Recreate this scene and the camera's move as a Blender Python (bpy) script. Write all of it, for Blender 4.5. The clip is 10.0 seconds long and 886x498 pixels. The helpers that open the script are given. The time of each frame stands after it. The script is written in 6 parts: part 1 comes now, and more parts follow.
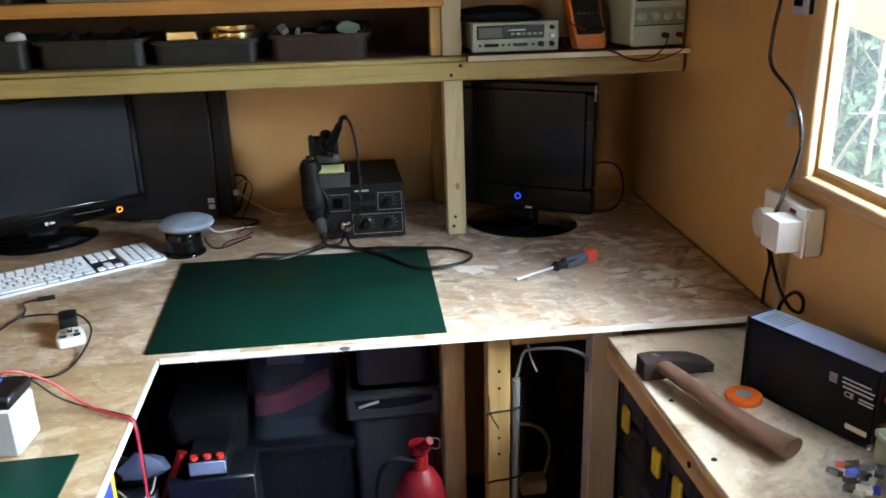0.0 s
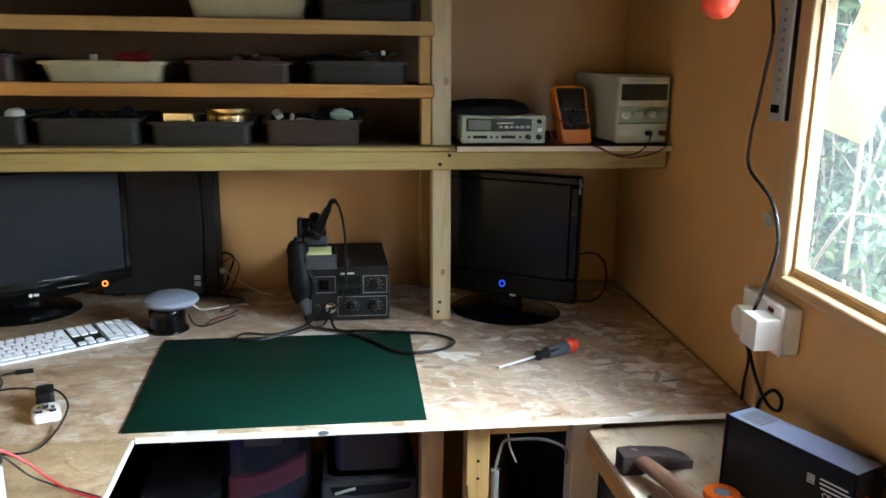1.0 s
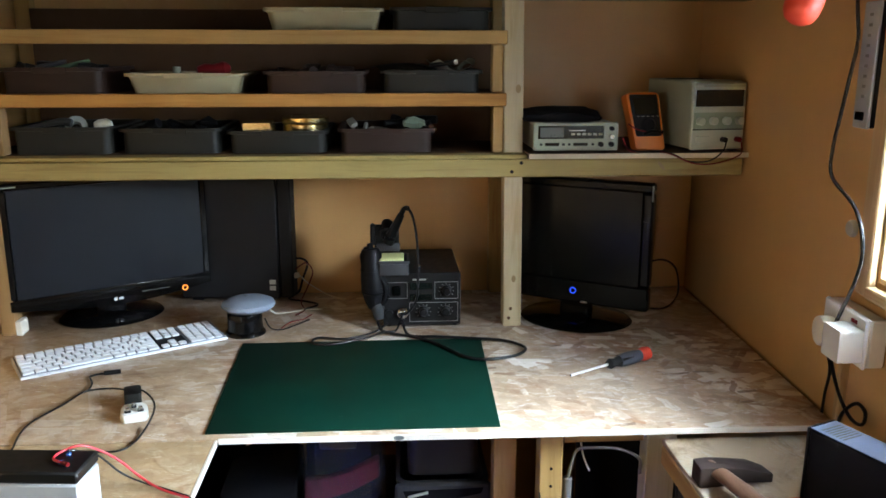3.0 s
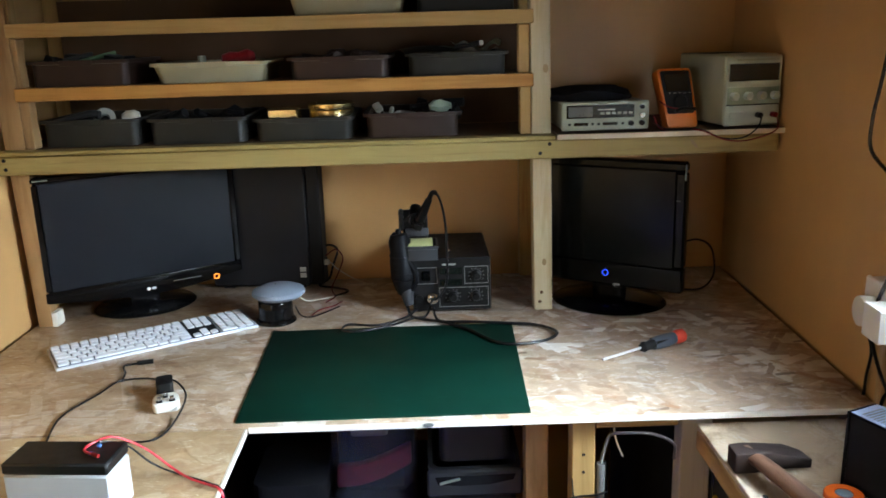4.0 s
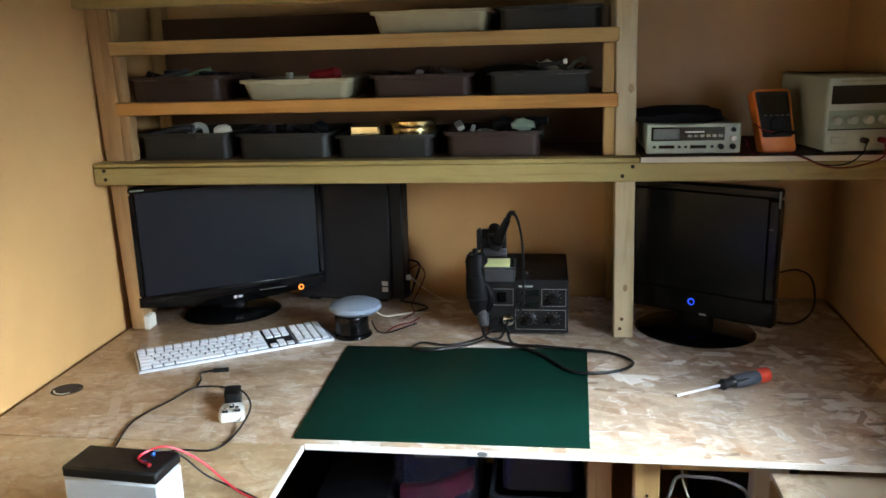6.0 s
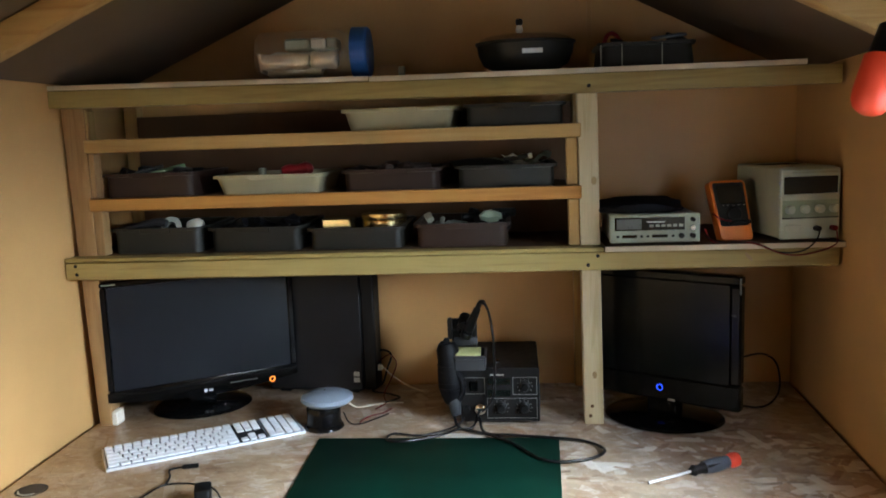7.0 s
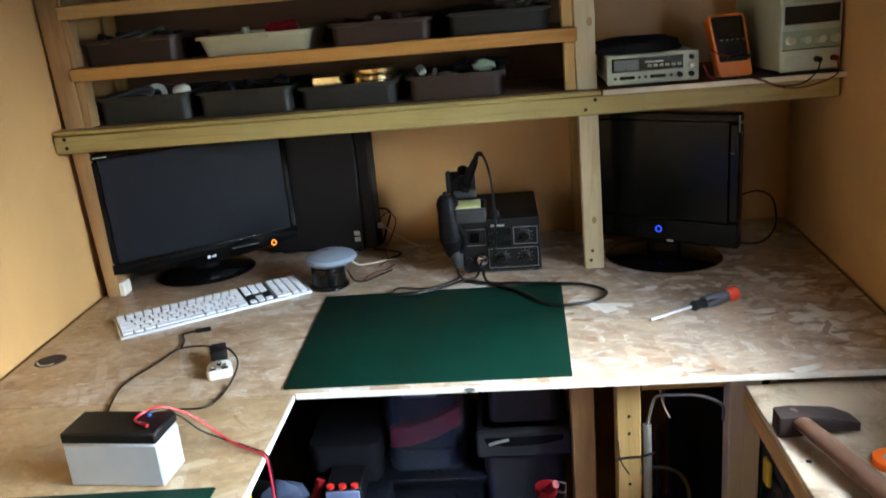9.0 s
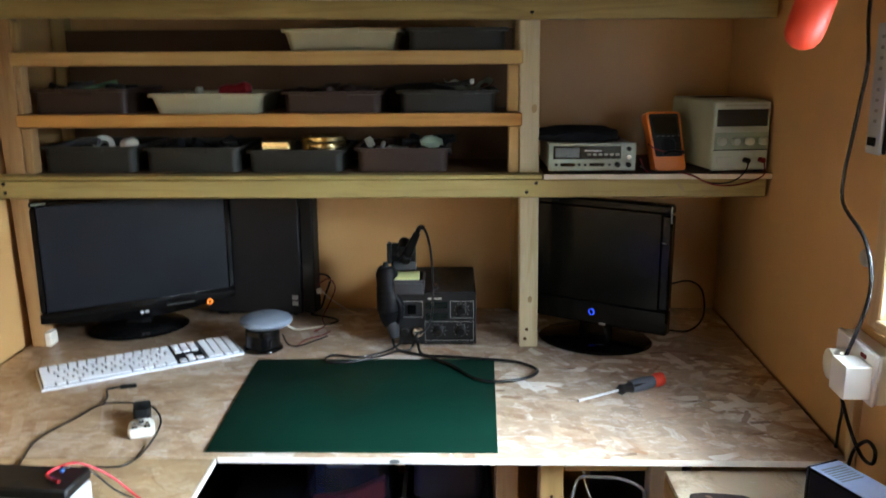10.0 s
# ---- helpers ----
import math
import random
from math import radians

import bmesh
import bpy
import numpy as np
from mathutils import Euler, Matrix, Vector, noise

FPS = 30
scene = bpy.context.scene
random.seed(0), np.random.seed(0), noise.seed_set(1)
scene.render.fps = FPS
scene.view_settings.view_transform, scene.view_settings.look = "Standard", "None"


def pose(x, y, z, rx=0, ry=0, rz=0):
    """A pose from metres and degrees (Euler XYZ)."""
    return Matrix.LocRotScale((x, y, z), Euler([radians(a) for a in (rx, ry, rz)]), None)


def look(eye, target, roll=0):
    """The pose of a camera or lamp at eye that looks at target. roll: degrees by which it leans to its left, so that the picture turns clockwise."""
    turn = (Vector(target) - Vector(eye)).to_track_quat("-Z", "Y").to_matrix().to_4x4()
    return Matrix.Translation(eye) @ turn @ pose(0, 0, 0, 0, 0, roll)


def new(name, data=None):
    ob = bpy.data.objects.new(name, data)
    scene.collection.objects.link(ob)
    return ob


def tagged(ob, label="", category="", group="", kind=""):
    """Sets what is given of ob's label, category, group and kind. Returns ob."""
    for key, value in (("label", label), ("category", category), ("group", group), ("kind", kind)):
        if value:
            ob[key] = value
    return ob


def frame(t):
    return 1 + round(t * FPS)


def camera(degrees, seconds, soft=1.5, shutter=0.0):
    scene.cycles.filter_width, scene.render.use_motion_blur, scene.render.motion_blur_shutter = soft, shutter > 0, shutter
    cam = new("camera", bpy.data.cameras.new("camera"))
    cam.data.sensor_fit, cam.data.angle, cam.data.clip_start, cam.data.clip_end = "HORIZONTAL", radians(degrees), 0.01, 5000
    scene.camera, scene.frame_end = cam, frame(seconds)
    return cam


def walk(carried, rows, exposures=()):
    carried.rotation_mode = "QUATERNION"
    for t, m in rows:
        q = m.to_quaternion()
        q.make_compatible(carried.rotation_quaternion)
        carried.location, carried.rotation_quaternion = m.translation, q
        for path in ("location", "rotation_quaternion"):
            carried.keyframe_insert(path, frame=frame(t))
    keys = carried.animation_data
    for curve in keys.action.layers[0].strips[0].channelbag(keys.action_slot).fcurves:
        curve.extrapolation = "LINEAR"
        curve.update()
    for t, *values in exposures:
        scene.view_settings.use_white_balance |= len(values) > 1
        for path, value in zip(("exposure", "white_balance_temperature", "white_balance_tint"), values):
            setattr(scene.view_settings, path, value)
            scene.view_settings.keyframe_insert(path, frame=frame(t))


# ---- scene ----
cam = camera(56.3, 10.0, 1.6, 0.35)
PATH = [
    (0, (0.343, -1.305, 1.511), (0.575, 0.571, 0.858), -1.4),
    (0.2, (0.342, -1.294, 1.512), (0.607, 0.58, 0.866), -0.6),
    (0.5, (0.352, -1.306, 1.518), (0.615, 0.597, 0.961), 0.4),
    (1, (0.345, -1.318, 1.526), (0.618, 0.607, 1.06), 0.8),
    (1.5, (0.34, -1.322, 1.527), (0.581, 0.608, 1.062), 0.8),
    (2, (0.325, -1.328, 1.535), (0.485, 0.616, 1.09), 0.5),
    (2.5, (0.319, -1.328, 1.538), (0.456, 0.615, 1.083), 0.1),
    (4, (0.34, -1.308, 1.54), (0.376, 0.628, 1.037), -1.7),
    (4.2, (0.354, -1.277, 1.529), (0.321, 0.65, 0.997), -3.2),
    (4.5, (0.385, -1.264, 1.54), (0.266, 0.659, 1.003), -2.9),
    (5, (0.408, -1.274, 1.55), (0.249, 0.661, 1.071), -1.9),
    (5.2, (0.416, -1.277, 1.544), (0.251, 0.663, 1.088), -0.9),
    (6.3, (0.44, -1.272, 1.563), (0.175, 0.65, 1.081), -2.0),
    (6.5, (0.438, -1.277, 1.556), (0.195, 0.667, 1.156), -1.9),
    (6.8, (0.44, -1.294, 1.565), (0.256, 0.682, 1.311), -1.8),
    (7, (0.441, -1.3, 1.577), (0.262, 0.672, 1.298), -2.0),
    (7.5, (0.439, -1.33, 1.57), (0.227, 0.62, 1.179), -1.3),
    (8, (0.433, -1.348, 1.575), (0.269, 0.608, 1.187), 0.1),
    (8.5, (0.43, -1.322, 1.56), (0.25, 0.6, 1.036), -2.8),
    (8.7, (0.414, -1.314, 1.565), (0.214, 0.574, 0.938), -4.2),
    (8.8, (0.413, -1.307, 1.56), (0.22, 0.576, 0.917), -4.4),
    (9, (0.418, -1.298, 1.562), (0.252, 0.6, 0.955), -5.1),
    (9.2, (0.409, -1.31, 1.562), (0.196, 0.6, 1.009), -5.4),
    (9.3, (0.411, -1.315, 1.569), (0.221, 0.601, 1.026), -3.8),
    (9.5, (0.423, -1.302, 1.559), (0.353, 0.626, 1.03), 0.4),
    (9.7, (0.428, -1.304, 1.562), (0.397, 0.627, 1.043), 2.0),
    (10, (0.433, -1.319, 1.568), (0.406, 0.63, 1.121), -0.3),
]
walk(cam, [(t, look(eye, target, roll)) for t, eye, target, roll in PATH], [(0.0, 0.0), (10.0, 0.0)])

# ---- world, sun, light from the window ----
world = bpy.data.worlds.new("sky")
scene.world = world
world.use_nodes = True
wn = world.node_tree
sky = wn.nodes.new("ShaderNodeTexSky")
sky.sky_type, sky.sun_disc = "NISHITA", False
sky.sun_elevation, sky.sun_rotation = radians(48), radians(-65)
wn.links.new(sky.outputs[0], wn.nodes["Background"].inputs[0])
wn.nodes["Background"].inputs[1].default_value = 0.13
sun_data = bpy.data.lights.new("sun", "SUN")
sun_data.energy, sun_data.angle, sun_data.color = 5.0, radians(0.5), (1.0, 0.95, 0.86)
sun = new("sun", sun_data)
sun.matrix_world = look((-4, 1.9, 4.9), (0, 0, 0))


def area(name, m, w, h, power, colour):
    data = bpy.data.lights.new(name, "AREA")
    data.shape, data.size, data.size_y, data.energy, data.color = "RECTANGLE", w, h, power, colour
    ob = new(name, data)
    ob.matrix_world = m
    return ob


area("window_daylight", look((2.32, -0.66, 2.07), (1.1, -0.55, 1.38)), 2.1, 1.0, 560.0, (0.69, 0.846, 1.0))
# Added fill lamp outside the left wall, brightens the right wall.
area("second_window_daylight", look((-0.66, -1.66, 1.37), (1.0, -1.30, 1.10)), 0.84, 0.50, 4.2, (0.97, 0.96, 0.93))

# ---- materials ----
def nodes_of(name):
    m = bpy.data.materials.new(name)
    m.use_nodes = True
    nt = m.node_tree
    return m, nt, nt.nodes["Principled BSDF"]


def coords(nt, scale=(1, 1, 1), rot=(0, 0, 0), shift=True):
    """Object coordinates, moved by a random amount for each object."""
    tc, mp = nt.nodes.new("ShaderNodeTexCoord"), nt.nodes.new("ShaderNodeMapping")
    mp.inputs["Scale"].default_value, mp.inputs["Rotation"].default_value = scale, rot
    if shift:
        oi, mu = nt.nodes.new("ShaderNodeObjectInfo"), nt.nodes.new("ShaderNodeMath")
        mu.operation, mu.inputs[1].default_value = "MULTIPLY", 17.3
        nt.links.new(oi.outputs["Random"], mu.inputs[0])
        nt.links.new(mu.outputs[0], mp.inputs["Location"])
    nt.links.new(tc.outputs["Object"], mp.inputs["Vector"])
    return mp.outputs["Vector"]


def noise_tex(nt, vec, scale, detail=4, rough=0.55, distort=0.0):
    n = nt.nodes.new("ShaderNodeTexNoise")
    for key, v in (("Scale", scale), ("Detail", detail), ("Roughness", rough), ("Distortion", distort)):
        n.inputs[key].default_value = v
    nt.links.new(vec, n.inputs["Vector"])
    return n.outputs["Fac"]


def ramp(nt, fac, stops):
    r = nt.nodes.new("ShaderNodeValToRGB")
    while len(r.color_ramp.elements) < len(stops):
        r.color_ramp.elements.new(0.5)
    for e, (pos, col) in zip(r.color_ramp.elements, stops):
        e.position, e.color = pos, (*col, 1)
    nt.links.new(fac, r.inputs["Fac"])
    return r.outputs["Color"]


def mix(nt, fac, a, b, mode="MIX"):
    n = nt.nodes.new("ShaderNodeMix")
    n.data_type, n.blend_type = "RGBA", mode
    for sock, v in ((n.inputs[0], fac), (n.inputs[6], a), (n.inputs[7], b)):
        if isinstance(v, (int, float)):
            sock.default_value = v
        elif isinstance(v, tuple):
            sock.default_value = (*v, 1)
        else:
            nt.links.new(v, sock)
    return n.outputs[2]


def math_node(nt, op, a, b=0.0):
    n = nt.nodes.new("ShaderNodeMath")
    n.operation = op
    for sock, v in zip(n.inputs, (a, b)):
        if isinstance(v, (int, float)):
            sock.default_value = v
        else:
            nt.links.new(v, sock)
    return n.outputs[0]


def bump(nt, bsdf, fac, strength, distance=0.002):
    b = nt.nodes.new("ShaderNodeBump")
    b.inputs["Strength"].default_value, b.inputs["Distance"].default_value = strength, distance
    nt.links.new(fac, b.inputs["Height"])
    nt.links.new(b.outputs[0], bsdf.inputs["Normal"])


def shade(k, c):
    return tuple(min(1.0, k * v) for v in c)


def plain(name, col, rough=0.5, metal=0.0, vary=0.12, grain=60.0, relief=0.08, spec=0.5, dust=0.0):
    """Plastic, paint, rubber or metal with faint mottling, smudges and fine relief."""
    m, nt, b = nodes_of(name)
    v = coords(nt)
    big, small = noise_tex(nt, v, 7.0, 3), noise_tex(nt, v, grain, 3)
    c = ramp(nt, big, [(0.3, shade(1 - vary, col)), (0.7, shade(1 + vary, col))])
    if dust:
        c = mix(nt, math_node(nt, "MULTIPLY", small, dust), c, (0.42, 0.38, 0.32))
    nt.links.new(c, b.inputs["Base Color"])
    r = nt.nodes.new("ShaderNodeMapRange")
    r.inputs["To Min"].default_value, r.inputs["To Max"].default_value = max(0.03, rough - 0.1), min(1, rough + 0.12)
    nt.links.new(small, r.inputs["Value"])
    nt.links.new(r.outputs[0], b.inputs["Roughness"])
    b.inputs["Metallic"].default_value, b.inputs["Specular IOR Level"].default_value = metal, spec
    if relief:
        bump(nt, b, small, relief, 0.001)
    return m


def cutting_mat(name, col):
    """Matt green vinyl with a faint cloudiness, a few pale smears and short knife scratches."""
    m, nt, b = nodes_of(name)
    v = coords(nt)
    c = ramp(nt, noise_tex(nt, v, 6.0, 4), [(0.3, shade(0.78, col)), (0.7, shade(1.2, col))])
    smear = noise_tex(nt, v, 17.0, 5, 0.7, 1.2)
    c = mix(nt, ramp(nt, smear, [(0.70, (0, 0, 0)), (0.80, (0.10, 0.10, 0.10))]), c, (0.35, 0.40, 0.36))
    cut = noise_tex(nt, coords(nt, (4, 60, 1), (0, 0, 0.7)), 4.0, 3, 0.5)
    c = mix(nt, ramp(nt, cut, [(0.73, (0, 0, 0)), (0.77, (0.10, 0.10, 0.10))]), c, (0.20, 0.30, 0.25))
    nt.links.new(c, b.inputs["Base Color"])
    b.inputs["Roughness"].default_value, b.inputs["Specular IOR Level"].default_value = 0.55, 0.12
    bump(nt, b, noise_tex(nt, v, 300, 3), 0.15, 0.001)
    return m


def timber(name, light, dark, axis, rough=0.6):
    """Sawn softwood with grain along axis, rings and knots."""
    m, nt, b = nodes_of(name)
    stretch = [14.0, 14.0, 14.0]
    stretch["xyz".index(axis)] = 0.9
    v = coords(nt, tuple(stretch))
    wide = [3.0, 3.0, 3.0]
    wide["xyz".index(axis)] = 1.0
    vk = coords(nt, tuple(2.6 * w for w in wide))
    grain = noise_tex(nt, v, 3.2, 6, 0.62, 0.8)
    fine = noise_tex(nt, v, 16.0, 3, 0.6)
    c = ramp(nt, grain, [(0.28, dark), (0.5, shade(0.92, light)), (0.72, light)])
    c = mix(nt, math_node(nt, "MULTIPLY", fine, 0.35), c, shade(0.75, dark))
    vor = nt.nodes.new("ShaderNodeTexVoronoi")
    vor.inputs["Scale"].default_value = 1.0
    nt.links.new(vk, vor.inputs["Vector"])
    knot = ramp(nt, vor.outputs["Distance"], [(0.05, (1, 1, 1)), (0.13, (0, 0, 0))])
    c = mix(nt, math_node(nt, "MULTIPLY", knot, 0.75), c, shade(0.3, dark))
    nt.links.new(c, b.inputs["Base Color"])
    b.inputs["Roughness"].default_value = rough
    b.inputs["Specular IOR Level"].default_value = 0.3
    bump(nt, b, math_node(nt, "ADD", grain, fine), 0.25, 0.0015)
    return m


def flakes(nt, angle, sx, sy, shift, wobble):
    """Long flakes that lie at an angle: random colour of each one, distance from its middle, and its own coordinates."""
    tc, turn, size = nt.nodes.new("ShaderNodeTexCoord"), nt.nodes.new("ShaderNodeMapping"), nt.nodes.new("ShaderNodeMapping")
    turn.inputs["Rotation"].default_value = (0, 0, angle)
    size.inputs["Scale"].default_value, size.inputs["Location"].default_value = (sx, sy, 6), (3.7 * shift, 1.9 * shift, 0)
    nz, vor, sep = nt.nodes.new("ShaderNodeTexNoise"), nt.nodes.new("ShaderNodeTexVoronoi"), nt.nodes.new("ShaderNodeSeparateColor")
    nz.inputs["Scale"].default_value, nz.inputs["Detail"].default_value = 24, 4
    nt.links.new(tc.outputs["Object"], turn.inputs["Vector"])
    nt.links.new(tc.outputs["Object"], nz.inputs["Vector"])
    nt.links.new(mix(nt, wobble, turn.outputs[0], nz.outputs["Color"], "ADD"), size.inputs["Vector"])
    vor.inputs["Scale"].default_value, vor.distance = 1.0, "CHEBYCHEV"
    nt.links.new(size.outputs[0], vor.inputs["Vector"])
    nt.links.new(vor.outputs["Color"], sep.inputs[0])
    return sep.outputs[0], sep.outputs[1], vor.outputs["Distance"], size.outputs[0]


def strand_board(name, pale, tan, brown, rough, fleck=1.0):
    """Oriented strand board: soft overlapping flakes, sparse crisp slivers, stains and pale scuffs."""
    m, nt, b = nodes_of(name)
    soft = noise_tex(nt, coords(nt), 9.0, 6, 0.6, 0.5)
    col = ramp(nt, soft, [(0.30, shade(0.74, tan)), (0.52, tan), (0.72, shade(1.22, tan))])
    height, gloss = soft, soft
    place, axes, along_x = nt.nodes.new("ShaderNodeTexCoord"), nt.nodes.new("ShaderNodeSeparateXYZ"), nt.nodes.new("ShaderNodeMapRange")
    nt.links.new(place.outputs["Object"], axes.inputs[0])
    nt.links.new(axes.outputs[0], along_x.inputs["Value"])
    for key, v in (("From Min", -0.35), ("From Max", 0.50), ("To Min", 0.55), ("To Max", 1.0)):
        along_x.inputs[key].default_value = v
    along_x = along_x.outputs[0]  # rises towards the right end of the board
    for k, (ang, sx, sy) in enumerate(((0.1, 8, 22), (-0.7, 11, 30), (0.9, 10, 28), (-0.25, 15, 46), (1.4, 17, 44), (0.45, 24, 62))):
        hue, pick, dist, own = flakes(nt, ang, sx, sy, k, 0.020)
        flake = ramp(nt, hue, [(0.0, brown), (0.12, shade(0.70, tan)), (0.5, tan), (0.85, shade(1.22, tan)), (0.97, pale)])
        grain = nt.nodes.new("ShaderNodeMapping")
        grain.inputs["Scale"].default_value = (0.7, 2.2, 1)
        nt.links.new(own, grain.inputs["Vector"])
        streak = noise_tex(nt, grain.outputs[0], 3.0, 5, 0.7, 0.6)
        flake = mix(nt, ramp(nt, streak, [(0.36, (0, 0, 0)), (0.68, (0.8, 0.8, 0.8))]), flake, shade(0.74, tan))
        top = math_node(nt, "MULTIPLY", math_node(nt, "GREATER_THAN", pick, 0.62), ramp(nt, dist, [(0.55, (1, 1, 1)), (0.66, (0, 0, 0))]))
        col = mix(nt, math_node(nt, "MULTIPLY", math_node(nt, "MULTIPLY", top, 0.35 + 0.45 * fleck), along_x), col, flake)
        height = math_node(nt, "ADD", height, math_node(nt, "MULTIPLY", top, math_node(nt, "MULTIPLY", hue, 0.7)))
        gloss = math_node(nt, "ADD", math_node(nt, "MULTIPLY", gloss, 0.6), math_node(nt, "MULTIPLY", top, math_node(nt, "MULTIPLY", hue, 0.4)))
    stain = noise_tex(nt, coords(nt), 5.0, 6, 0.68)
    col = mix(nt, ramp(nt, stain, [(0.48, (0, 0, 0)), (0.66, (0.8, 0.8, 0.8))]), col, shade(0.58, (tan[0], tan[1] * 0.90, tan[2] * 0.80)))
    spill = noise_tex(nt, coords(nt), 13.0, 5, 0.6, 0.9)
    col = mix(nt, ramp(nt, spill, [(0.56, (0, 0, 0)), (0.70, (0.6, 0.6, 0.6))]), col, shade(1.3, brown))
    scuff = noise_tex(nt, coords(nt, (5, 9, 5), (0, 0, 0.5)), 4.0, 6, 0.7, 0.4)
    col = mix(nt, ramp(nt, scuff, [(0.54, (0, 0, 0)), (0.70, (0.55, 0.55, 0.55))]), col, pale)
    # Ochre tone, mixed in more strongly towards the left end.
    left_tone = math_node(nt, "MULTIPLY", math_node(nt, "SUBTRACT", 1.0, along_x), ramp(nt, stain, [(0.30, (0.6, 0.6, 0.6)), (0.62, (1.25, 1.25, 1.25))]))
    col = mix(nt, left_tone, col, (0.44, 0.30, 0.16))
    blot = noise_tex(nt, coords(nt, (7, 10, 7), (0, 0, -0.4)), 3.4, 5, 0.65, 1.0)
    col = mix(nt, math_node(nt, "MULTIPLY", ramp(nt, blot, [(0.52, (0, 0, 0)), (0.64, (1, 1, 1))]), math_node(nt, "SUBTRACT", 1.15, along_x)), col, shade(1.15, brown))
    nick = noise_tex(nt, coords(nt, (30, 95, 10), (0, 0, -0.3)), 1.0, 3, 0.6, 0.8)
    col = mix(nt, ramp(nt, nick, [(0.63, (0, 0, 0)), (0.69, (0.6, 0.6, 0.6))]), col, pale)
    patch = ramp(nt, noise_tex(nt, coords(nt), 6.0, 3), [(0.42, (0, 0, 0)), (0.52, (1, 1, 1))])
    for k, (ang, sx, sy, tint, share) in enumerate(((-0.5, 12, 40, pale, 0.80), (1.2, 14, 44, pale, 0.84), (0.05, 11, 34, pale, 0.82), (0.25, 13, 50, brown, 0.88), (0.8, 15, 60, shade(1.5, brown), 0.88), (-1.0, 16, 60, brown, 0.91), (-0.15, 22, 90, shade(0.5, brown), 0.95))):
        hue, pick, dist, own = flakes(nt, ang, sx, sy, 9 + k, 0.007)
        top = math_node(nt, "MULTIPLY", math_node(nt, "GREATER_THAN", pick, share), math_node(nt, "LESS_THAN", dist, 0.46))
        top = math_node(nt, "MULTIPLY", math_node(nt, "MULTIPLY", top, patch), math_node(nt, "POWER", along_x, 2.2))
        col = mix(nt, math_node(nt, "MULTIPLY", top, 0.72 * fleck), col, tint)
        height = math_node(nt, "ADD", height, math_node(nt, "MULTIPLY", top, 0.5))
    nt.links.new(col, b.inputs["Base Color"])
    nt.links.new(math_node(nt, "ADD", rough, math_node(nt, "MULTIPLY", gloss, 0.4)), b.inputs["Roughness"])
    bump(nt, b, height, 0.75, 0.0016)
    return m


def sheet(name, col, rough=0.55, blotch=0.16, stained=0.0):
    """Painted or bare sheet board: blotches, vertical runs and scuffs."""
    m, nt, b = nodes_of(name)
    v, run = coords(nt), coords(nt, (6, 6, 0.5))
    big, runs, fine = noise_tex(nt, v, 2.2, 5), noise_tex(nt, run, 2.0, 4), noise_tex(nt, v, 240, 3)
    c = ramp(nt, big, [(0.25, shade(1 - blotch, col)), (0.75, shade(1 + blotch, col))])
    c = mix(nt, math_node(nt, "MULTIPLY", runs, 0.35), c, shade(0.72, col))
    c = mix(nt, math_node(nt, "MULTIPLY", fine, 0.2), c, shade(0.7, col))
    if stained:
        dark, pale = noise_tex(nt, v, 11.0, 6, 0.7, 0.6), noise_tex(nt, coords(nt, (1.0, 0.6, 1.0), (0, 0, 0.4)), 16.0, 6, 0.7, 1.0)
        c = mix(nt, ramp(nt, dark, [(0.48, (0, 0, 0)), (0.66, (stained, stained, stained))]), c, shade(0.42, (col[0], col[1] * 0.85, col[2] * 0.7)))
        c = mix(nt, ramp(nt, pale, [(0.52, (0, 0, 0)), (0.66, (stained, stained, stained))]), c, (0.64, 0.59, 0.51))
    nt.links.new(c, b.inputs["Base Color"])
    b.inputs["Roughness"].default_value = rough
    b.inputs["Specular IOR Level"].default_value = 0.35
    bump(nt, b, math_node(nt, "ADD", fine, runs), 0.12, 0.001)
    return m


def glass(name, col=(1, 1, 1), rough=0.0, ior=1.45, clear=1.0):
    m, nt, b = nodes_of(name)
    b.inputs["Base Color"].default_value = (*col, 1)
    b.inputs["Transmission Weight"].default_value = clear
    b.inputs["Roughness"].default_value, b.inputs["IOR"].default_value = rough, ior
    return m


def dusty_hazy_glass(name, dust):
    """Window glass with an uneven film of dust and smears, raised to imitate glare haze."""
    m = glass(name)
    nt = m.node_tree
    film, mx = nt.nodes.new("ShaderNodeBsdfTranslucent"), nt.nodes.new("ShaderNodeMixShader")
    film.inputs["Color"].default_value = (0.86, 0.92, 0.95, 1)
    smear = noise_tex(nt, coords(nt, (1, 1, 0.4)), 5.0, 5, 0.65, 0.8)
    nt.links.new(math_node(nt, "MULTIPLY", smear, 2 * dust), mx.inputs[0])
    nt.links.new(nt.nodes["Principled BSDF"].outputs[0], mx.inputs[1])
    nt.links.new(film.outputs[0], mx.inputs[2])
    nt.links.new(mx.outputs[0], nt.nodes["Material Output"].inputs["Surface"])
    return m


def screen_film(name, col, rough=0.32, spec=0.25):
    """The even matt film of a switched-off display."""
    m, nt, b = nodes_of(name)
    b.inputs["Base Color"].default_value = (*col, 1)
    b.inputs["Roughness"].default_value, b.inputs["Specular IOR Level"].default_value = rough, spec
    return m


